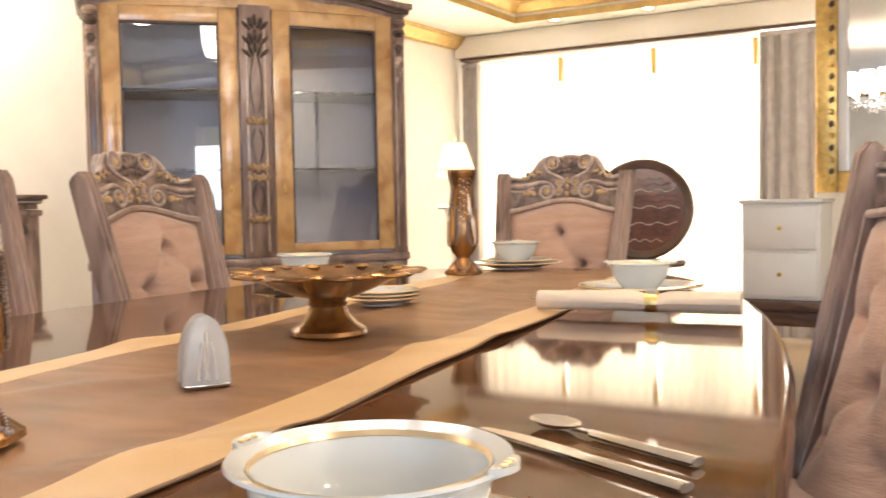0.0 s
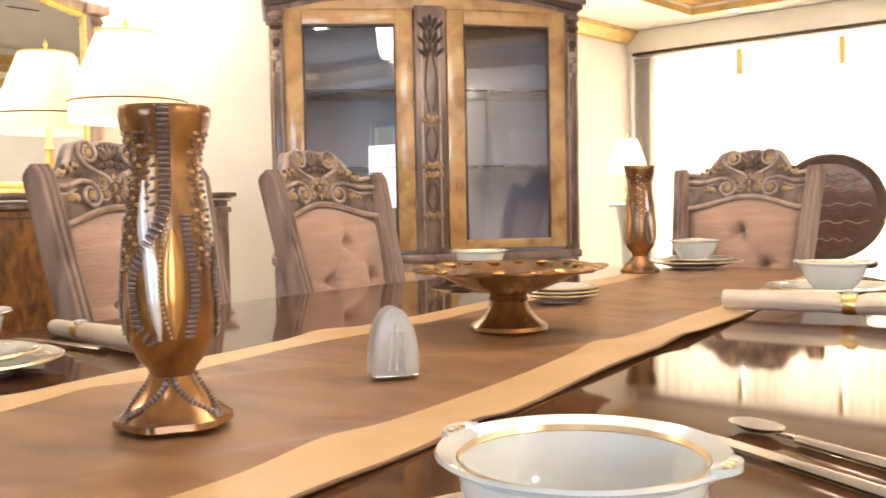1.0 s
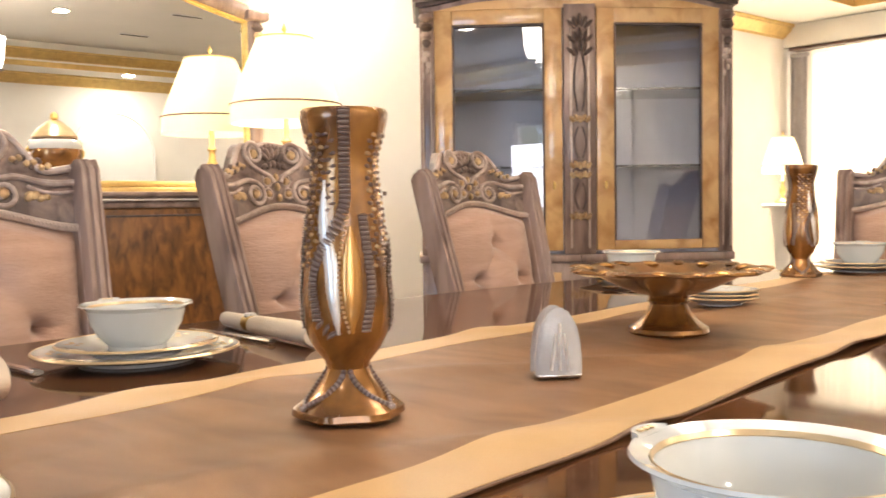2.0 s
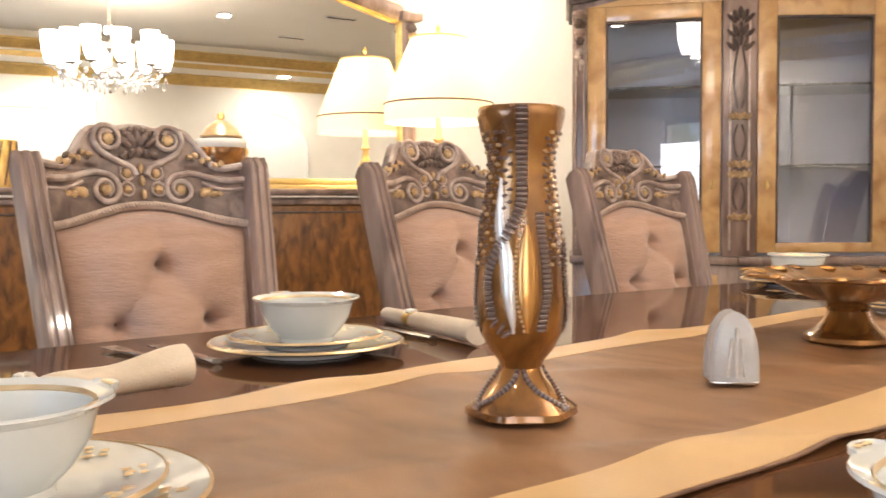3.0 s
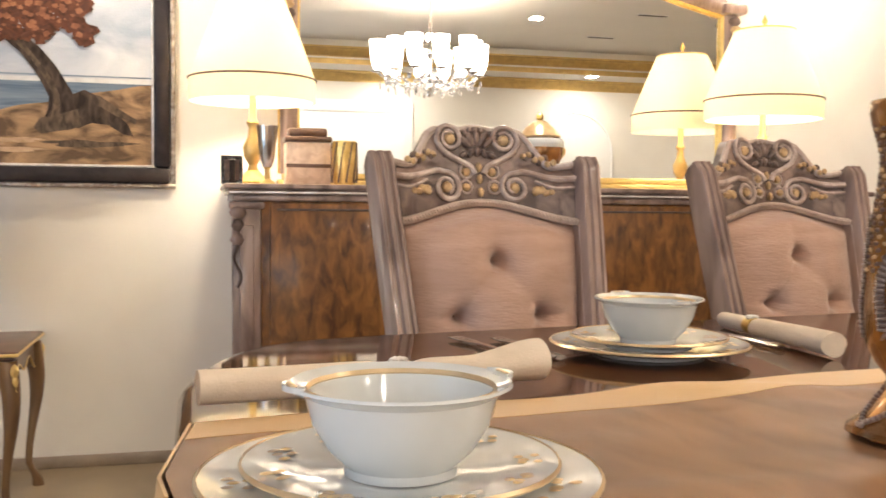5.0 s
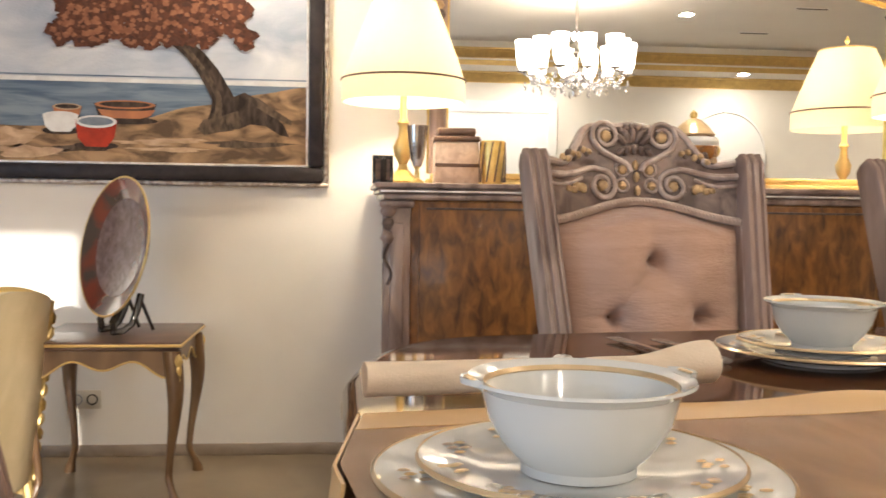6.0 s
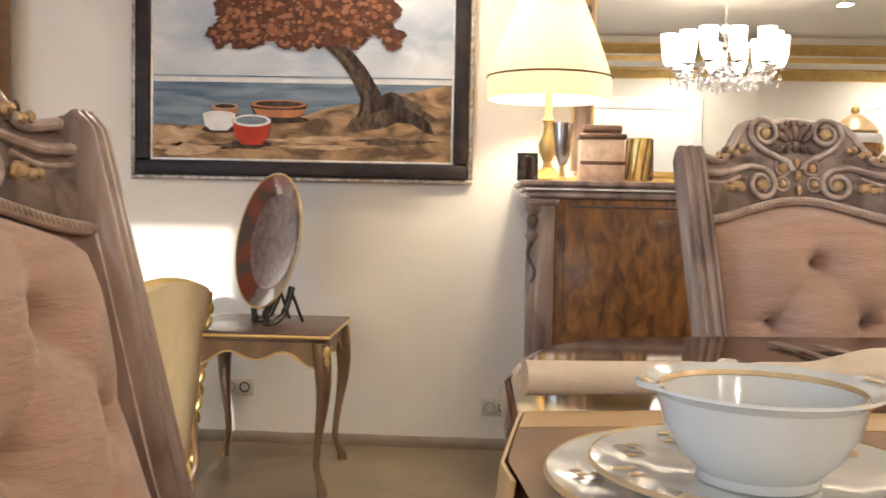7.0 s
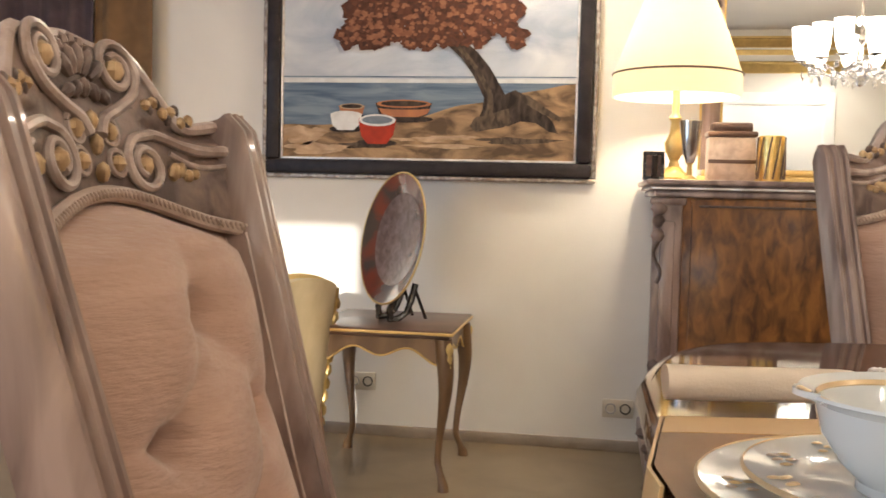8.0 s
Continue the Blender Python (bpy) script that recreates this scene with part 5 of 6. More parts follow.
# ---- side table, plate on stand, armchair ----
def side_table():
    t = thing("side_table", "small square side table with cabriole legs and gilded edges", "side table", m=pose(-2.10, -0.275, 0))
    H, A = 0.535, 0.245
    part("top", join(box(-A, A, -A, A, H - 0.016, H, 0.007), box(-A + 0.012, A - 0.012, -A + 0.012, A - 0.012, H - 0.03, H - 0.016, 0.006)), M_DARKWOOD, t, "dark polished top")
    part("gilt_edge", join(box(-A - 0.003, A + 0.003, -A - 0.003, -A + 0.004, H - 0.016, H - 0.006, 0.003), box(-A - 0.003, A + 0.003, A - 0.004, A + 0.003, H - 0.016, H - 0.006, 0.003),
                           box(A - 0.004, A + 0.003, -A, A, H - 0.016, H - 0.006, 0.003), box(-A - 0.003, -A + 0.004, -A, A, H - 0.016, H - 0.006, 0.003)), M_GOLDPAINT, t)
    for ang in (0, 90, 180, 270):
        lowc = lambda u: H - 0.085 - 0.02 * math.cos(4 * math.pi * (u - 0.5)) + 0.012 * math.cos(2 * math.pi * (u - 0.5))
        g = slab(24, 1, lambda u, v: (-0.2 + 0.4 * u, -0.222, lowc(u) if v < 0.5 else H - 0.03), lambda u, v: (-0.2 + 0.4 * u, -0.205, lowc(u) if v < 0.5 else H - 0.03))
        ap = part("apron", moved(g, pose(0, 0, 0, 0, 0, ang)), M_SIDEWOOD, t)
        part("gilt_bead", moved(tube([(-0.2 + 0.4 * i / 24, -0.222, lowc(i / 24)) for i in range(25)], 0.0035, 6), pose(0, 0, 0, 0, 0, ang)), M_GOLDPAINT, ap)
    for sx in (-1, 1):
        for sy in (-1, 1):
            def sec(s):
                z = (H - 0.03) * (1 - s)
                off = 0.212 + 0.020 * math.sin(s * math.pi * 0.9) ** 1 * (1 if s < 0.35 else 1) - 0.028 * smooth(0.2, 0.75, s) + 0.035 * smooth(0.8, 1.0, s)
                r = 0.030 - 0.018 * smooth(0.05, 0.75, s) + 0.008 * smooth(0.88, 1.0, s)
                return [(sx * off + r * math.cos(a), sy * off + r * math.sin(a), z) for a in [k * math.pi / 5 for k in range(10)]]
            leg = part("leg", sweep(sec, [i / 24 for i in range(25)]), M_SIDEWOOD, t)
            part("gilt_leaf", join(*[blob(sx * 0.236, sy * 0.236, H - 0.06 - 0.03 * i, 0.014 - 0.003 * i, 0.014 - 0.003 * i, 0.022) for i in range(3)]), M_GOLDPAINT, leg, "gilded carved leaf")


side_table()


def plate_on_stand():
    s = thing("plate_stand", "small black wooden easel stand on the side table", "plate stand", m=pose(-2.10, -0.255, 0.535, 0, 0, -141))
    for sg in (-1, 1):
        part("rail", tube([(sg * 0.045, 0.07, 0.006), (sg * 0.045, 0.03, 0.010), (sg * 0.046, 0.0, 0.03), (sg * 0.044, -0.02, 0.075), (sg * 0.043, -0.035, 0.13)], 0.012, 8), M_BLACK, s)
        part("hook", tube([(sg * 0.045, 0.06, 0.01), (sg * 0.045, 0.066, 0.045), (sg * 0.048, 0.052, 0.07), (sg * 0.05, 0.058, 0.09)], 0.012, 8), M_BLACK, s)
        part("back_leg", tube([(sg * 0.043, -0.03, 0.12), (sg * 0.05, -0.075, 0.006)], 0.006, 8), M_BLACK, s)
    part("cross_bar", tube([(-0.045, 0.03, 0.012), (0.045, 0.03, 0.012)], 0.006, 8), M_BLACK, s)
    p = thing("display_plate", "large red and grey glazed decorative plate on a stand", "plate", m=pose(-2.10, -0.255, 0.535, 0, 0, -141) @ pose(0, 0.018, 0.285, -80, 0, 0))
    part("rim", lathe([(0.17, -0.012), (0.232, 0.018), (0.236, 0.024), (0.230, 0.026), (0.165, 0.0)], 56, ring=True), M_REDGLAZE, p, "red amber glazed rim")
    part("well", lathe([(0.0, -0.016), (0.17, -0.016), (0.172, -0.004), (0.165, 0.002), (0.12, -0.006), (0.0, -0.008)], 56), M_GREYGLAZE, p, "mottled grey centre")
    ring = [(0.234 * math.cos(a), 0.234 * math.sin(a), 0.024) for a in [2 * math.pi * k / 60 for k in range(61)]]
    part("gold_edge", tube(ring, 0.004, 6), M_GOLDPAINT, p)


plate_on_stand()


def armchair():
    t = thing("armchair", "cream leather armchair with a gilded carved frame", "armchair", m=pose(-1.62, -0.80, 0, 0, 0, 172))
    W = 0.33
    top = lambda x: 0.66 + 0.055 * math.cos(math.pi * x / (2 * W)) ** 0.8 if abs(x) < W else 0.66
    by = lambda z: -0.26 - 0.12 * (z - 0.3)
    f = lambda off: (lambda u, v: (-W + 2 * W * u, by(0.1 + (top(-W + 2 * W * u) - 0.1) * v) + off * (1 - 0.6 * abs(2 * u - 1) ** 4), 0.1 + (top(-W + 2 * W * u) - 0.1) * v))
    part("backrest", slab(24, 16, f(0.05), f(-0.05)), M_CREAMLEATHER, t)
    part("top_rail", tube([(-W + 2 * W * i / 30, by(top(-W + 2 * W * i / 30)), top(-W + 2 * W * i / 30)) for i in range(31)], 0.014, 8), M_GOLDPAINT, t, "gilded rail")
    for sg in (-1, 1):
        st = part("side_post", tube([(sg * (W + 0.006), by(0.05 + 0.61 * i / 16), 0.05 + 0.61 * i / 16) for i in range(17)], 0.026, 10), M_GOLDPAINT, t, "gilded carved post")
        for i in range(12):
            part("carved_leaf", blob(sg * (W + 0.012), by(0.1 + 0.046 * i) - 0.02, 0.1 + 0.046 * i, 0.018, 0.016, 0.024, 25 * (-1) ** i), M_GOLD if i % 2 else M_GOLDPAINT, st)
        part("armrest", join(tube([(sg * W, -0.26, 0.56), (sg * (W + 0.03), -0.1, 0.57), (sg * (W + 0.03), 0.15, 0.55), (sg * W, 0.2, 0.5)], 0.028, 10)), M_CREAMLEATHER, t)
        part("arm_post", tube([(sg * W, 0.19, 0.52), (sg * W, 0.22, 0.4), (sg * W, 0.2, 0.3)], 0.024, 8), M_GOLDPAINT, t)
        part("leg", tube([(sg * (W - 0.03), 0.24, 0.28), (sg * W, 0.27, 0.15), (sg * (W - 0.02), 0.25, 0.0)], 0.028, 10, taper=lambda s: 1 - 0.5 * s), M_GOLDPAINT, t)
        part("leg", tube([(sg * (W - 0.03), -0.22, 0.28), (sg * (W - 0.03), -0.27, 0.0)], 0.024, 8, taper=lambda s: 1 - 0.4 * s), M_GOLDPAINT, t)
    part("seat", slab(16, 16, lambda u, v: (-W + 2 * W * u, -0.24 + 0.5 * v, 0.40 + 0.05 * (1 - abs(2 * u - 1) ** 4) * (1 - abs(2 * v - 1) ** 4)), lambda u, v: (-W + 2 * W * u, -0.24 + 0.5 * v, 0.30)), M_CREAMLEATHER, t)
    part("seat_rail", box(-W, W, -0.25, 0.265, 0.24, 0.31, 0.012), M_GOLDPAINT, t)


armchair()
# ---- table ware ----
TOP = 0.7705
ON_RUNNER = 0.7778


def dish(name, r, label, depth=0.016, marks=10, z=0.0, flowers=True):
    t = thing(name, label, "plate")
    part("body", lathe([(0.0, 0.0), (r * 0.55, 0.0), (r * 0.56, 0.003), (r * 0.66, 0.006), (r * 0.97, depth), (r, depth + 0.001), (r * 0.985, depth + 0.003), (r * 0.68, 0.010), (r * 0.58, 0.0065), (0.0, 0.006)], 56), M_PORCELAIN, t)
    part("gold_rim", lathe([(r * 0.983, depth + 0.0028), (r * 1.001, depth + 0.0008), (r * 1.002, depth + 0.002), (r * 0.987, depth + 0.0042)], 56, ring=True), M_GOLDLINE, t, "thin gold rim")
    sl = (depth - 0.009) / (0.30 * r)
    hz = lambda q: 0.0108 + (q - 0.68 * r) * ((depth + 0.003 - 0.010) / (0.305 * r))
    if flowers:
        rnd = random.Random(marks)
        for k in range(marks):
            a = 2 * math.pi * k / marks + 0.2 * rnd.random()
            gs = []
            for j in range(5):
                q = r * (0.80 + 0.06 * math.sin(j * 2.1 + k))
                b = a + (j - 2) * 0.055
                gs.append(moved(lathe([(0.0042 + 0.002 * rnd.random(), 0), (0.003, 0.0008), (0.0, 0.0009)], 6), Matrix.Translation((q * math.cos(b), q * math.sin(b), hz(q))) @ Matrix.Diagonal((1.0, 0.7, 1, 1))))
            part("printed_spray", join(*gs), M_FLORAL if k % 2 else M_GOLDLINE, t, "printed flower spray")
    return t


def soup_bowl():
    t = thing("soup_bowl", "white porcelain bowl with a gold banded rim and two small ears", "bowl")
    part("body", lathe([(0.0, 0.002), (0.034, 0.002), (0.036, 0.0), (0.040, 0.0), (0.040, 0.006), (0.052, 0.018), (0.063, 0.036), (0.068, 0.056), (0.076, 0.0615), (0.0785, 0.0625), (0.0775, 0.0645), (0.067, 0.0605),
                       (0.0635, 0.054), (0.060, 0.038), (0.048, 0.020), (0.030, 0.010), (0.0, 0.009)], 60), M_PORCELAIN, t)
    part("gold_band", lathe([(0.0650, 0.0572), (0.0665, 0.0603), (0.0662, 0.0612), (0.0645, 0.0580)], 60, ring=True), M_GOLDLINE, t, "gold band inside the rim")
    for sg in (-1, 1):
        ear = part("ear", join(slab(10, 4, lambda u, v: (sg * (0.074 + 0.0105 * v * math.sin(math.pi * u) ** 0.5), -0.017 + 0.034 * u, 0.0635 + 0.003 * v), lambda u, v: (sg * (0.074 + 0.0105 * v * math.sin(math.pi * u) ** 0.5), -0.017 + 0.034 * u, 0.0595 + 0.003 * v))), M_PORCELAIN, t)
        part("gilding", join(*[blob(sg * 0.0785, 0.006 * k, 0.0660, 0.0028, 0.0024, 0.0012) for k in (-1, 0, 1)]), M_GOLDLINE, ear, "gilded detail")
    return t


charger = dish("dinner_plate", 0.142, "white porcelain dinner plate with gold rim and printed flowers", marks=11)
entree = dish("salad_plate", 0.112, "white porcelain salad plate with gold rim, on a dinner plate", depth=0.014, marks=9)
bowl = soup_bowl()
spots = [(0.512, 0.640, ON_RUNNER, 98, True), (-0.082, 1.128, TOP, 8, True), (0.958, 1.038, TOP, 188, True), (-0.40, 2.66, TOP, 8, True), (-0.06, 3.28, ON_RUNNER, 110, True), (0.535, 2.72, TOP, 190, False)]
for k, (x, y, z, turn, two) in enumerate(spots):
    a = pose(x, y, z, 0, 0, turn)
    b = pose(x, y, z + 0.0108, 0, 0, turn + 20)
    c = pose(x, y, z + (0.0175 if two else 0.0068), 0, 0, turn)
    if k == 0:
        charger.matrix_world, entree.matrix_world, bowl.matrix_world = a, b, c
    else:
        copy_thing(charger, a)
        if two:
            copy_thing(entree, b)
        copy_thing(bowl, c)
# a small stack on the runner
for k in range(3):
    s = copy_thing(entree, pose(0.15, 2.235, ON_RUNNER + 0.0075 * k, 0, 0, 30 * k))
    s.scale = (0.68, 0.68, 1)
    tagged(s, "small white saucer stacked on the runner")


def napkin(p, q, r0, r1, z, ring, flare=0.0):
    """A rolled napkin from p to q with a ring at a share of its length."""
    t = thing("rolled_napkin", "cream linen napkin rolled through a gilt ring", "napkin")
    P, Q = Vector((*p, z)), Vector((*q, z))
    d = (Q - P)
    L = d.length
    t.matrix_world = Matrix.Translation(P) @ Matrix.Rotation(math.atan2(d.y, d.x), 4, "Z")

    def sec(s):
        pinch = 1 - 0.22 * math.exp(-((s - ring) / 0.05) ** 2)
        r = (r0 + (r1 - r0) * s) * pinch * (1 + flare * smooth(0.75, 1.0, s))
        out = []
        for k in range(28):
            a = 2 * math.pi * k / 28
            rr = r * (1 + 0.05 * math.sin(3 * a + 5 * s) + (0.10 if k < 3 else 0))
            zz = r + rr * math.sin(a) * (1 - 0.12 * (1 if math.sin(a) < 0 else 0))
            out.append((s * L, rr * math.cos(a), max(0.0, zz)))
        return out
    part("linen", sweep(sec, [i / 40 for i in range(41)]), M_NAPKIN, t)
    rr = (r0 + (r1 - r0) * ring) * 0.84
    part("ring", at(moved(lathe([(rr, -0.012), (rr * 1.1, -0.012), (rr * 1.16, 0.0), (rr * 1.1, 0.012), (rr, 0.012)], 28, ring=True), pose(0, 0, 0, 0, 90, 0)), ring * L, 0, r0 + (r1 - r0) * ring), M_GOLD, t, "gilt napkin ring")
    part("rosette", join(*[blob(ring * L + 0.006 * math.cos(k), 0.006 * math.sin(k), 2 * (r0 + (r1 - r0) * ring) * 0.96, 0.006, 0.006, 0.005) for k in range(6)]), M_SILVERLEAF, t)
    return t


napkin((0.185, 0.50), (0.13, 0.885), 0.019, 0.017, ON_RUNNER, 0.55, 0.5)
napkin((-0.33, 1.40), (0.015, 1.365), 0.014, 0.019, TOP, 0.30)
napkin((0.86, 2.31), (0.49, 2.265), 0.021, 0.019, ON_RUNNER, 0.42)


def cutlery(kind, x, y, turn, z=TOP):
    t = thing(kind, "polished steel table " + kind + " laid beside a plate", kind, m=pose(x, y, z, 0, 0, turn))
    part("handle", sweep(lambda s: [((0.0085 - 0.003 * s) * math.cos(a) , -0.12 + 0.12 * s, 0.0045 + 0.004 * math.sin(a)) for a in [k * math.pi / 4 for k in range(8)]], [i / 8 for i in range(9)]), M_STEEL, t)
    if kind == "knife":
        part("blade", slab(3, 12, lambda u, v: (-0.008 + 0.018 * u * (1 - 0.6 * v ** 4), 0.12 * v, 0.0055), lambda u, v: (-0.008 + 0.018 * u * (1 - 0.6 * v ** 4), 0.12 * v, 0.0025)), M_STEEL, t)
    elif kind == "spoon":
        part("bowl", moved(lathe([(0.0, 0.0), (0.6, 0.15), (1.0, 0.6), (0.9, 0.6), (0.5, 0.3), (0.0, 0.15)], 20), Matrix.Translation((0, 0.05, 0.001)) @ Matrix.Diagonal((0.019, 0.03, 0.012, 1))), M_STEEL, t)
        part("neck", box(-0.003, 0.003, -0.002, 0.025, 0.003, 0.007, 0.001), M_STEEL, t)
    else:
        part("neck", slab(4, 6, lambda u, v: ((u - 0.5) * (0.008 + 0.016 * v), 0.03 * v, 0.006), lambda u, v: ((u - 0.5) * (0.008 + 0.016 * v), 0.03 * v, 0.003)), M_STEEL, t)
        for k in range(4):
            part("tine", box(-0.011 + 0.0062 * k, -0.0078 + 0.0062 * k, 0.03, 0.085, 0.003, 0.006, 0.0008), M_STEEL, t)
    return t


cutlery("fork", -0.19, 0.905, 100)
cutlery("fork", -0.17, 0.965, 98)
cutlery("spoon", 0.934, 1.419, 66)
cutlery("knife", 0.945, 1.348, 66)
cutlery("knife", -0.20, 1.335, 95)
cutlery("fork", 0.45, 2.50, 100)
cutlery("spoon", -0.22, 2.42, 98)


# ---- vases ----
def vase(x, y):
    t = thing("gold_vase", "copper-gold ceramic vase with silver panels and bead rows", "vase", "vases on the table", pose(x, y, ON_RUNNER))
    P = [(0.0, 0.0), (0.050, 0.0), (0.054, 0.003), (0.053, 0.009), (0.044, 0.016), (0.034, 0.026), (0.025, 0.038), (0.0205, 0.048), (0.023, 0.055), (0.032, 0.066), (0.040, 0.082), (0.0435, 0.10), (0.0440, 0.118), (0.0425, 0.145),
         (0.040, 0.175), (0.0375, 0.20), (0.0345, 0.222), (0.0325, 0.24), (0.0325, 0.252), (0.035, 0.264), (0.0395, 0.278), (0.0425, 0.290), (0.043, 0.298), (0.041, 0.301), (0.038, 0.297), (0.032, 0.275), (0.026, 0.25), (0.0, 0.245)]
    outer = P[1:24]

    def radius(z):
        for (r0, z0), (r1, z1) in zip(outer, outer[1:]):
            if z0 <= z <= z1:
                return r0 + (r1 - r0) * (z - z0) / max(1e-6, z1 - z0)
        return outer[-1][0]
    foot = lambda a, i: 1 + (0.045 * math.cos(6 * a) if 1 <= i <= 4 else 0.0)
    body = part("body", lathe(P, 64, foot), M_COPPERGOLD, t)

    def pt(a, z, off=0.0):
        r = radius(z) + off
        return (r * math.cos(a), r * math.sin(a), z)
    # the pattern repeats three times round the body; its angles count from the first front
    FRONT = -0.66
    step = lambda z, rows: next((a0 + (a1 - a0) * smooth(z0, z1, z) for (z0, a0), (z1, a1) in zip(rows, rows[1:]) if z <= z1), rows[-1][1])
    main = [(0.082, -0.30), (0.098, -0.66), (0.135, -0.78), (0.215, 0.05), (0.30, 0.05)]
    second = [(0.088, 0.50), (0.13, 0.62), (0.20, 0.50)]
    silver = [(0.085, -0.16), (0.14, -0.28), (0.20, -0.55), (0.232, -0.55)]

    def raised(rows, z0, z1, half, lift):
        def f(u, v, h):
            z = z0 + (z1 - z0) * v
            w = half * math.sin(math.pi * min(0.97, max(0.03, v))) ** 0.6
            return lambda k: pt(FRONT + k + step(z, rows) + (2 * u - 1) * w, z, h * math.sin(math.pi * u) ** 0.5 + 0.0002)
        return lambda k: slab(8, 26, lambda u, v: f(u, v, lift)(k), lambda u, v: f(u, v, -0.0008)(k))
    bars, gaps, beads, carved = [], [], [], []
    bead = lathe([(0.001, -1), (0.8, -0.6), (1, 0), (0.8, 0.6), (0.001, 1)], 6)

    def put(geo, a, z, lift, sx, sy, sz, lean=0.0):
        return moved(geo, Matrix.Translation(pt(a, z, lift)) @ Matrix.Rotation(a + math.pi / 2, 4, "Z") @ pose(0, 0, 0, 0, lean, 0) @ Matrix.Diagonal((sx, sy, sz, 1)))
    for k3 in range(3):
        k = 2 * math.pi * k3 / 3
        part("panel", raised(silver, 0.085, 0.232, 0.17, 0.002)(k), M_SILVERLEAF, body, "silver leaf panel")
        part("panel", raised([(0.08, 0.16), (0.19, 0.16)], 0.086, 0.188, 0.24, 0.003)(k), M_AMBER, body, "amber gold teardrop panel")
        n = 44
        for i in range(n):
            z = 0.084 + 0.212 * i / (n - 1)
            a = FRONT + k + step(z, main)
            lean = math.degrees(math.atan2(0.04 * (step(z + 0.002, main) - step(z - 0.002, main)), 0.004))
            bars.append(put(bead, a, z, 0.0012, 0.0062, 0.0026, 0.0017, lean))
            gaps.append(put(bead, a, z + 0.0024, 0.0005, 0.0066, 0.0022, 0.0015, lean))
        for i in range(24):
            z = 0.088 + 0.108 * i / 23
            a = FRONT + k + step(z, second)
            bars.append(put(bead, a, z, 0.0010, 0.0055, 0.0024, 0.0016))
            gaps.append(put(bead, a, z + 0.0023, 0.0005, 0.0058, 0.0020, 0.0015))
            w = 0.27 * math.sin(math.pi * min(0.97, max(0.03, i / 23))) ** 0.6
            beads.append(put(bead, FRONT + k + 0.16 - w, z, 0.001, 0.0018, 0.0018, 0.0018))
        # ribbed carving between the strips
        for i in range(22):
            z = 0.150 + 0.125 * i / 21
            for j in range(3):
                a = FRONT + k + 0.78 + 0.30 * j + 0.10 * (i % 2)
                (carved if (i + j) % 3 else beads).append(put(bead, a, z, 0.0002, 0.0036, 0.0017, 0.0021, 12 * (-1) ** j))
            if i > 8:
                a = FRONT + k - 0.28 - 0.16 * (i % 2)
                carved.append(put(bead, a, z, 0.0002, 0.0034, 0.0016, 0.0018, -15))
        for i in range(24):
            v = i / 23
            for bend in (1, -1):
                a = FRONT + k + bend * (0.15 + 0.95 * v)
                z = 0.046 - 0.034 * v ** 0.7
                (bars if i % 2 else gaps).append(put(bead, a, z, 0.0010, 0.0028, 0.0024, 0.0030))
    tagged(part("dark_beadwork", join(*gaps), M_BEAD_DARK, body, "dark enamel between the bars"), kind="stuff")
    tagged(part("silver_beadwork", join(*bars), M_BEAD_SILVER, body, "silver ladder bars"), kind="stuff")
    tagged(part("gold_beadwork", join(*beads), M_CARVEGOLD, body, "gold beads"), kind="stuff")
    tagged(part("carved_ribs", join(*carved), M_BEAD_DARK, body, "dark carved ribs"), kind="stuff")
    return t


v1 = vase(0.447, 1.122)
v2 = copy_thing(v1, pose(-0.085, 2.99, ON_RUNNER, 0, 0, 40))


def compote(x, y):
    t = thing("footed_fruit_bowl", "gold ceramic footed bowl with a scalloped leaf rim on the runner", "fruit bowl", m=pose(x, y, ON_RUNNER))
    part("foot", lathe([(0.0, 0.0), (0.060, 0.0), (0.064, 0.004), (0.062, 0.010), (0.046, 0.020), (0.034, 0.034), (0.029, 0.047), (0.033, 0.052), (0.030, 0.057), (0.033, 0.062), (0.0, 0.064)], 40), M_COPPERGOLD, t)
    sc = lambda a, i: 1 + (0.055 * math.cos(9 * a) * min(1, i / 6) if i < 9 else 0.055 * math.cos(9 * a) * max(0, (15 - i) / 6))
    prof = [(0.03, 0.060), (0.05, 0.064), (0.08, 0.076), (0.105, 0.088), (0.125, 0.096), (0.138, 0.099), (0.146, 0.097), (0.149, 0.099), (0.147, 0.103), (0.138, 0.105), (0.124, 0.101), (0.10, 0.092), (0.07, 0.079), (0.03, 0.070), (0.001, 0.068)]
    b = part("bowl", lathe(prof, 108, sc), M_COPPERGOLD, t)
    for k in range(18):
        a = 2 * math.pi * k / 18
        r = 0.138 * (1 + 0.055 * math.cos(9 * a))
        part("rim_leaf", moved(blob(0, 0, 0, 0.021, 0.013, 0.0045, 0), Matrix.Translation((r * math.cos(a), r * math.sin(a), 0.1025)) @ Matrix.Rotation(a + 0.5, 4, "Z")), M_AMBER if k % 2 else M_COPPERGOLD, b)


compote(0.322, 1.825)


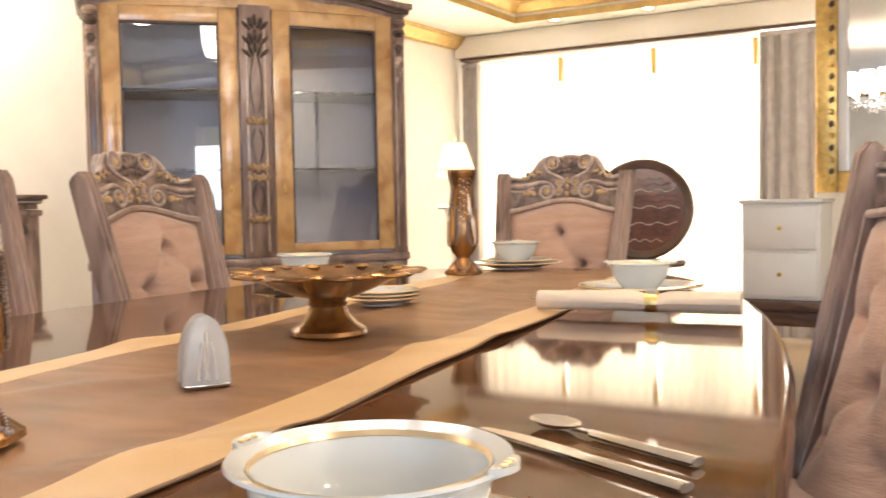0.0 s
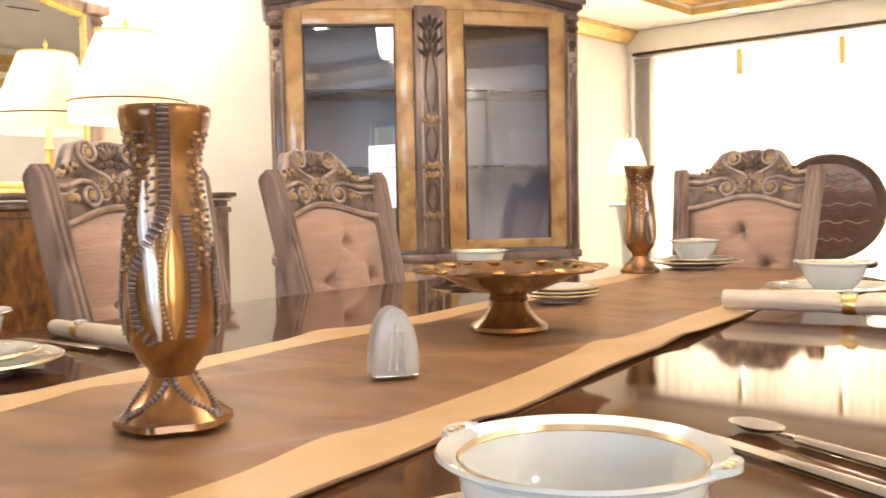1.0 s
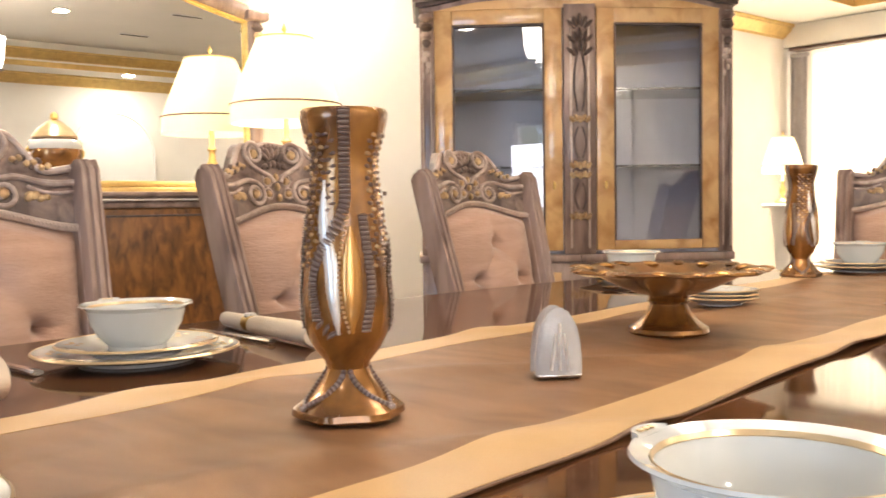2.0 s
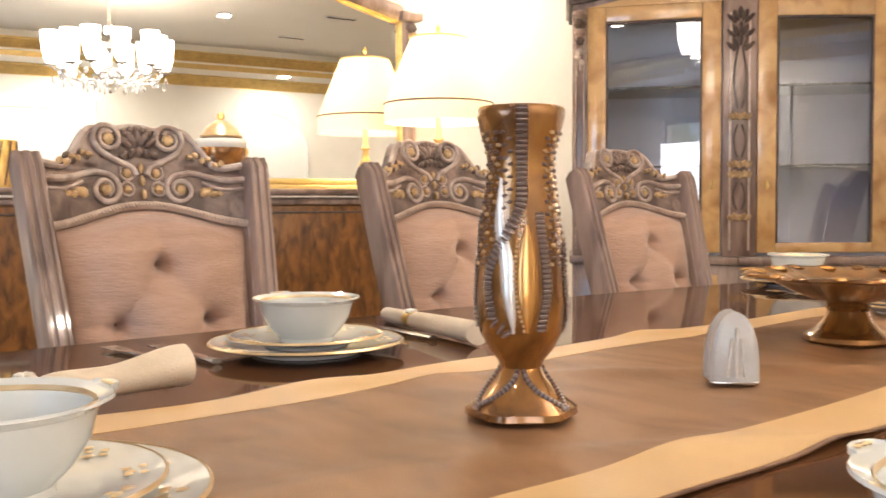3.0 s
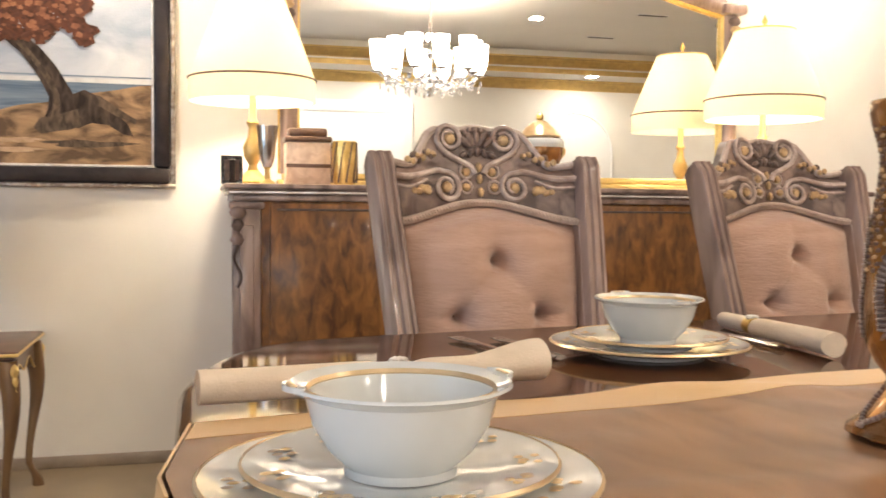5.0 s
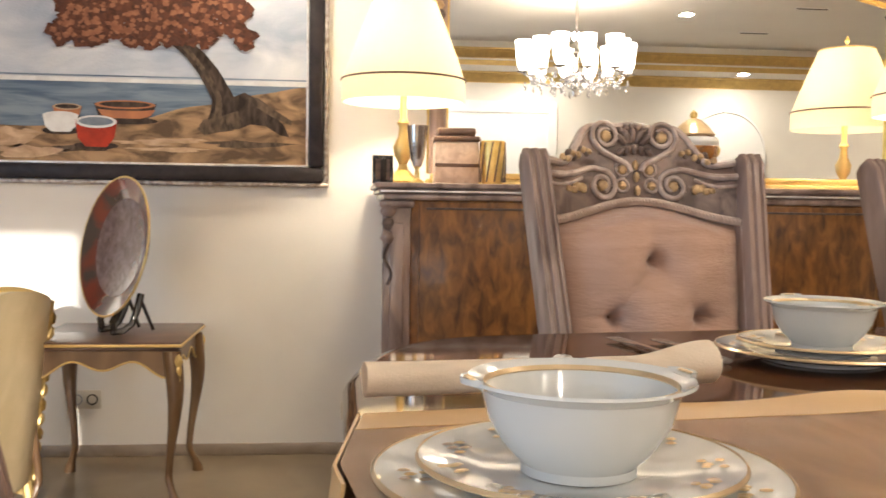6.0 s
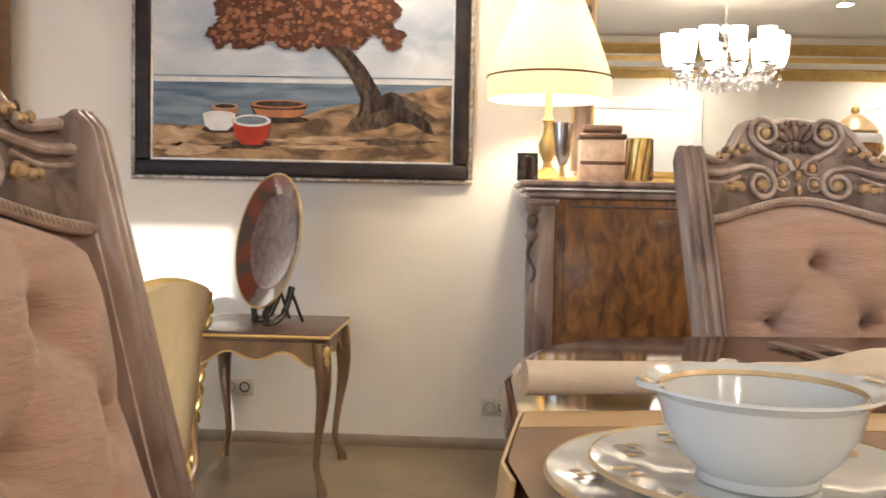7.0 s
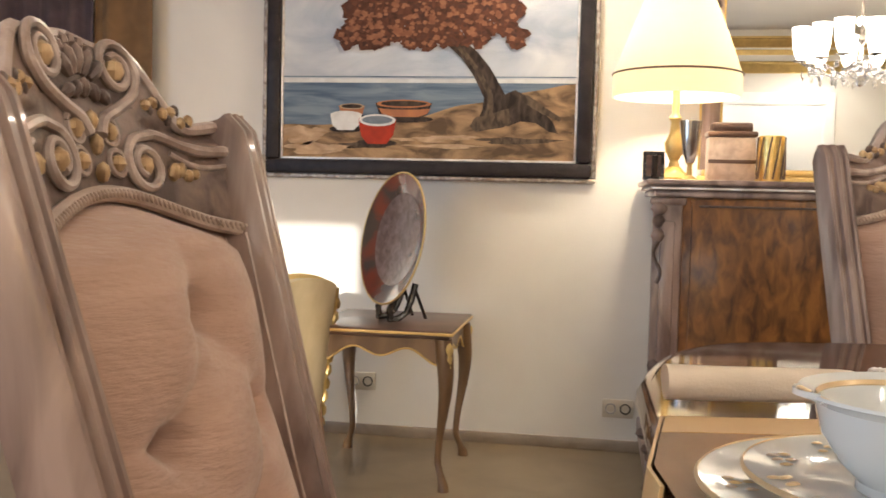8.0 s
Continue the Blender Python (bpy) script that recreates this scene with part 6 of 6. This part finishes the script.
def napkin_holder(x, y):
    t = thing("glass_ornament", "small arched napkin holder of two thick glass leaves on the runner", "holder", m=pose(x, y, ON_RUNNER, 0, 0, 55))
    def leaf(off, nm):
        half = lambda z: 0.028 * (1 - max(0, (z - 0.012) / 0.072) ** 2.4) ** 0.5
        def f(sg):
            def g(u, v):
                z = 0.004 + 0.0795 * v
                x = half(z) * (2 * u - 1)
                return (x, off + sg * (0.002 + 0.0065 * (1 - (2 * u - 1) ** 2) ** 0.5 * (1 - v ** 3)), z)
            return g
        lf = part(nm, slab(16, 18, f(1), f(-1)), M_ICEGLASS, t, "thick clear glass leaf")
        for i in (-1, 0, 1):
            part("rib", tube([(0.010 * i * (1 - 0.5 * j / 8), off + (0.0085 if off > 0 else -0.0085), 0.010 + (0.056 - 0.012 * abs(i)) * j / 8) for j in range(9)], 0.0016, 6), M_SILVERLEAF, lf)
    leaf(-0.015, "front_leaf")
    leaf(0.015, "back_leaf")
    part("base", box(-0.027, 0.027, -0.022, 0.022, 0, 0.006, 0.003), M_STEEL, t, "polished steel base")


napkin_holder(0.447, 1.425)


# ---- far end: platter, cabinet, lamp ----
def platter():
    s = thing("console_stand", "dark wooden pedestal stand behind the end chair", "stand", m=pose(-0.25, 5.05, 0))
    part("top", lathe([(0.0, 0.66), (0.20, 0.66), (0.21, 0.675), (0.20, 0.69), (0.0, 0.69)], 36), M_DARKWOOD, s)
    part("column", lathe([(0.0, 0.0), (0.16, 0.0), (0.15, 0.03), (0.05, 0.07), (0.04, 0.3), (0.06, 0.4), (0.04, 0.5), (0.07, 0.66)], 24), M_DARKWOOD, s)
    t = thing("carved_platter", "round carved mahogany platter standing on edge", "platter", m=pose(-0.25, 5.05, 0.69) @ pose(0, 0, 0.243, 82, 0, 12))
    part("rim", lathe([(0.20, -0.01), (0.245, -0.005), (0.247, 0.01), (0.235, 0.018), (0.205, 0.010)], 56, ring=True), M_DARKWOOD, t)
    w = part("well", lathe([(0.0, -0.012), (0.205, -0.012), (0.207, 0.002), (0.0, 0.002)], 56), M_REDWOOD, t)
    rnd = random.Random(3)
    for k in range(12):
        z = -0.15 + 0.027 * k
        L = math.sqrt(max(0, 0.18 ** 2 - z * z))
        part("carved_line", tube([(-L + 2 * L * i / 14, z + 0.008 * math.sin(i * 1.7 + k), 0.003) for i in range(15)], 0.0028, 5), M_TAUPE_LIGHT if k % 3 == 0 else M_REDWOOD, w)
    part("easel", join(box(-0.10, 0.10, -0.247, -0.243, -0.03, 0.06, 0), box(-0.012, 0.012, -0.243, 0.05, -0.05, -0.03, 0.003)), M_BLACK, t)


platter()


def white_chest():
    b = thing("low_dark_bench", "low dark wooden bench under a white chest", "bench", m=pose(0.30, 5.75, 0))
    part("top", box(-0.42, 0.42, -0.24, 0.24, 0.41, 0.46, 0.008), M_DARKWOOD, b)
    part("rail", box(-0.38, 0.38, -0.2, 0.2, 0.33, 0.41, 0.006), M_DARKWOOD, b)
    for sx in (-0.37, 0.37):
        for sy in (-0.19, 0.19):
            part("leg", box(sx - 0.03, sx + 0.03, sy - 0.03, sy + 0.03, 0, 0.33, 0.006), M_DARKWOOD, b)
    t = thing("white_chest", "white lacquered chest with two drawers on a dark bench", "chest", m=pose(0.29, 5.77, 0.46))
    part("body", box(-0.19, 0.19, -0.18, 0.2, 0, 0.49, 0.006), M_WHITE, t)
    part("top", box(-0.205, 0.205, -0.20, 0.21, 0.49, 0.51, 0.006), M_WHITE, t)
    for k in (0, 1):
        d = part("drawer", box(-0.175, 0.175, -0.195, -0.18, 0.02 + 0.235 * k, 0.235 + 0.235 * k, 0.004), M_WHITE, t)
        part("knob", moved(lathe([(0.006, 0), (0.012, 0.012), (0.001, 0.018)], 12), pose(0, -0.195, 0.13 + 0.235 * k, 90, 0, 0)), M_GOLD, d)


white_chest()
lt = thing("corner_table", "small round white pedestal table by the wall", "side table", m=pose(-1.90, 6.12, 0))
part("top", lathe([(0.0, 0.94), (0.12, 0.94), (0.13, 0.955), (0.12, 0.97), (0.0, 0.97)], 36), M_WHITE, lt)
part("column", lathe([(0.0, 0.0), (0.17, 0.0), (0.15, 0.03), (0.04, 0.07), (0.035, 0.45), (0.05, 0.75), (0.08, 0.94)], 24), M_WHITE, lt)
table_lamp(-1.90, 6.12, 0.97, 0.85, "small table lamp with a bright cream shade on a white pedestal", 0.65)


# ---- chandelier over the table ----
def chandelier(x, y):
    t = thing("chandelier", "crystal chandelier with many lit glass cups over the table", "chandelier", m=pose(x, y, 0))
    part("stem", lathe([(0.0, 1.74), (0.02, 1.75), (0.03, 1.80), (0.014, 1.84), (0.012, 2.0), (0.03, 2.04), (0.012, 2.08), (0.010, 2.42), (0.05, 2.44), (0.05, 2.47)], 20), M_STEEL, t)
    part("hub", lathe([(0.0, 1.84), (0.05, 1.85), (0.075, 1.88), (0.05, 1.91), (0.0, 1.915)], 24), M_CRYSTAL, t)
    n = 12
    for k in range(n):
        a = 2 * math.pi * k / n
        R = 0.32 + 0.05 * (k % 2)
        c, s = math.cos(a), math.sin(a)
        arm = part("arm", tube([(c * R * i / 12, s * R * i / 12, 1.88 - 0.07 * math.sin(math.pi * i / 12) + 0.015 * (i / 12)) for i in range(13)], 0.008, 6), M_CRYSTAL, t)
        part("bobeche", at(lathe([(0.012, 0), (0.045, 0.008), (0.048, 0.012), (0.012, 0.016)], 18), c * R, s * R, 1.895), M_STEEL, arm)
        part("cup", at(lathe([(0.02, 0.0), (0.038, 0.03), (0.050, 0.08), (0.060, 0.21), (0.057, 0.21), (0.045, 0.08), (0.0, 0.03)], 18), c * R, s * R, 1.912), M_CANDLE, arm, "lit frosted cup")
        for j in range(5):
            b = a + 0.16 * (j - 2)
            rr = R * (0.96 - 0.12 * (j % 2))
            part("drop", moved(lathe([(0.001, -0.04), (0.011, -0.022), (0.008, 0.0), (0.001, 0.012)], 6), Matrix.Translation((rr * math.cos(b), rr * math.sin(b), 1.87 - 0.028 * (j % 3)))), M_CRYSTAL, t)
    for k in range(16):
        b = 2 * math.pi * k / 16
        part("drop", moved(lathe([(0.001, -0.045), (0.012, -0.022), (0.008, 0.0), (0.001, 0.012)], 6), Matrix.Translation((0.17 * math.cos(b), 0.17 * math.sin(b), 1.79 + 0.02 * (k % 2)))), M_CRYSTAL, t)
    lamp("chandelier_light", "POINT", (x, y, 2.16), 10, (1, 0.85, 0.66), 0.03)


chandelier(0.34, 2.06)


def downlight(x, y, z, power=9):
    t = thing("downlight", "recessed round ceiling spotlight, lit", "downlight", "ceiling downlights", pose(x, y, z))
    part("ring", lathe([(0.036, 0.0), (0.052, 0.0), (0.052, -0.006), (0.044, -0.010), (0.036, -0.004)], 24, ring=True), M_STEEL, t)
    part("lens", lathe([(0.0, -0.002), (0.036, -0.002), (0.036, 0.0), (0.0, 0.0)], 20), M_DOWN, t)
    if power:
        lamp("downlight_beam", "AREA", (x, y, z - 0.02), power, (1, 0.90, 0.76), 0.09, (x, y + 0.001, 0))


for x, y in ((-2.1, 0.2), (-2.1, 1.7), (-2.1, 3.1), (-2.05, 5.6)):
    downlight(x, y, CEIL)
for x, y in ((0.9, 3.05), (0.9, 0.2), (-0.9, 5.2)):
    downlight(x, y, CEIL + 0.17, 2)
for x, y in ((2.72, 1.2), (2.72, 2.3), (2.72, 4.3)):
    downlight(x, y, CEIL, 11)
for x, y in ((-1.55, 7.0), (-0.85, 7.0), (0.3, 7.0)):
    downlight(x, y, CEIL, 0)


def ceiling_slot(x, y, z):
    t = thing("ceiling_vent", "narrow slotted ceiling vent", "vent", "ceiling vents", pose(x, y, z))
    part("frame", box(-0.025, 0.025, -0.13, 0.13, -0.006, 0.0, 0.002), M_WHITE, t)
    for k in (-0.01, 0.01):
        part("slat", box(k - 0.004, k + 0.004, -0.12, 0.12, -0.009, -0.006, 0.001), M_BLACK, t)


ceiling_slot(0.6, 3.9, CEIL + 0.17)
ceiling_slot(1.6, 3.9, CEIL + 0.17)
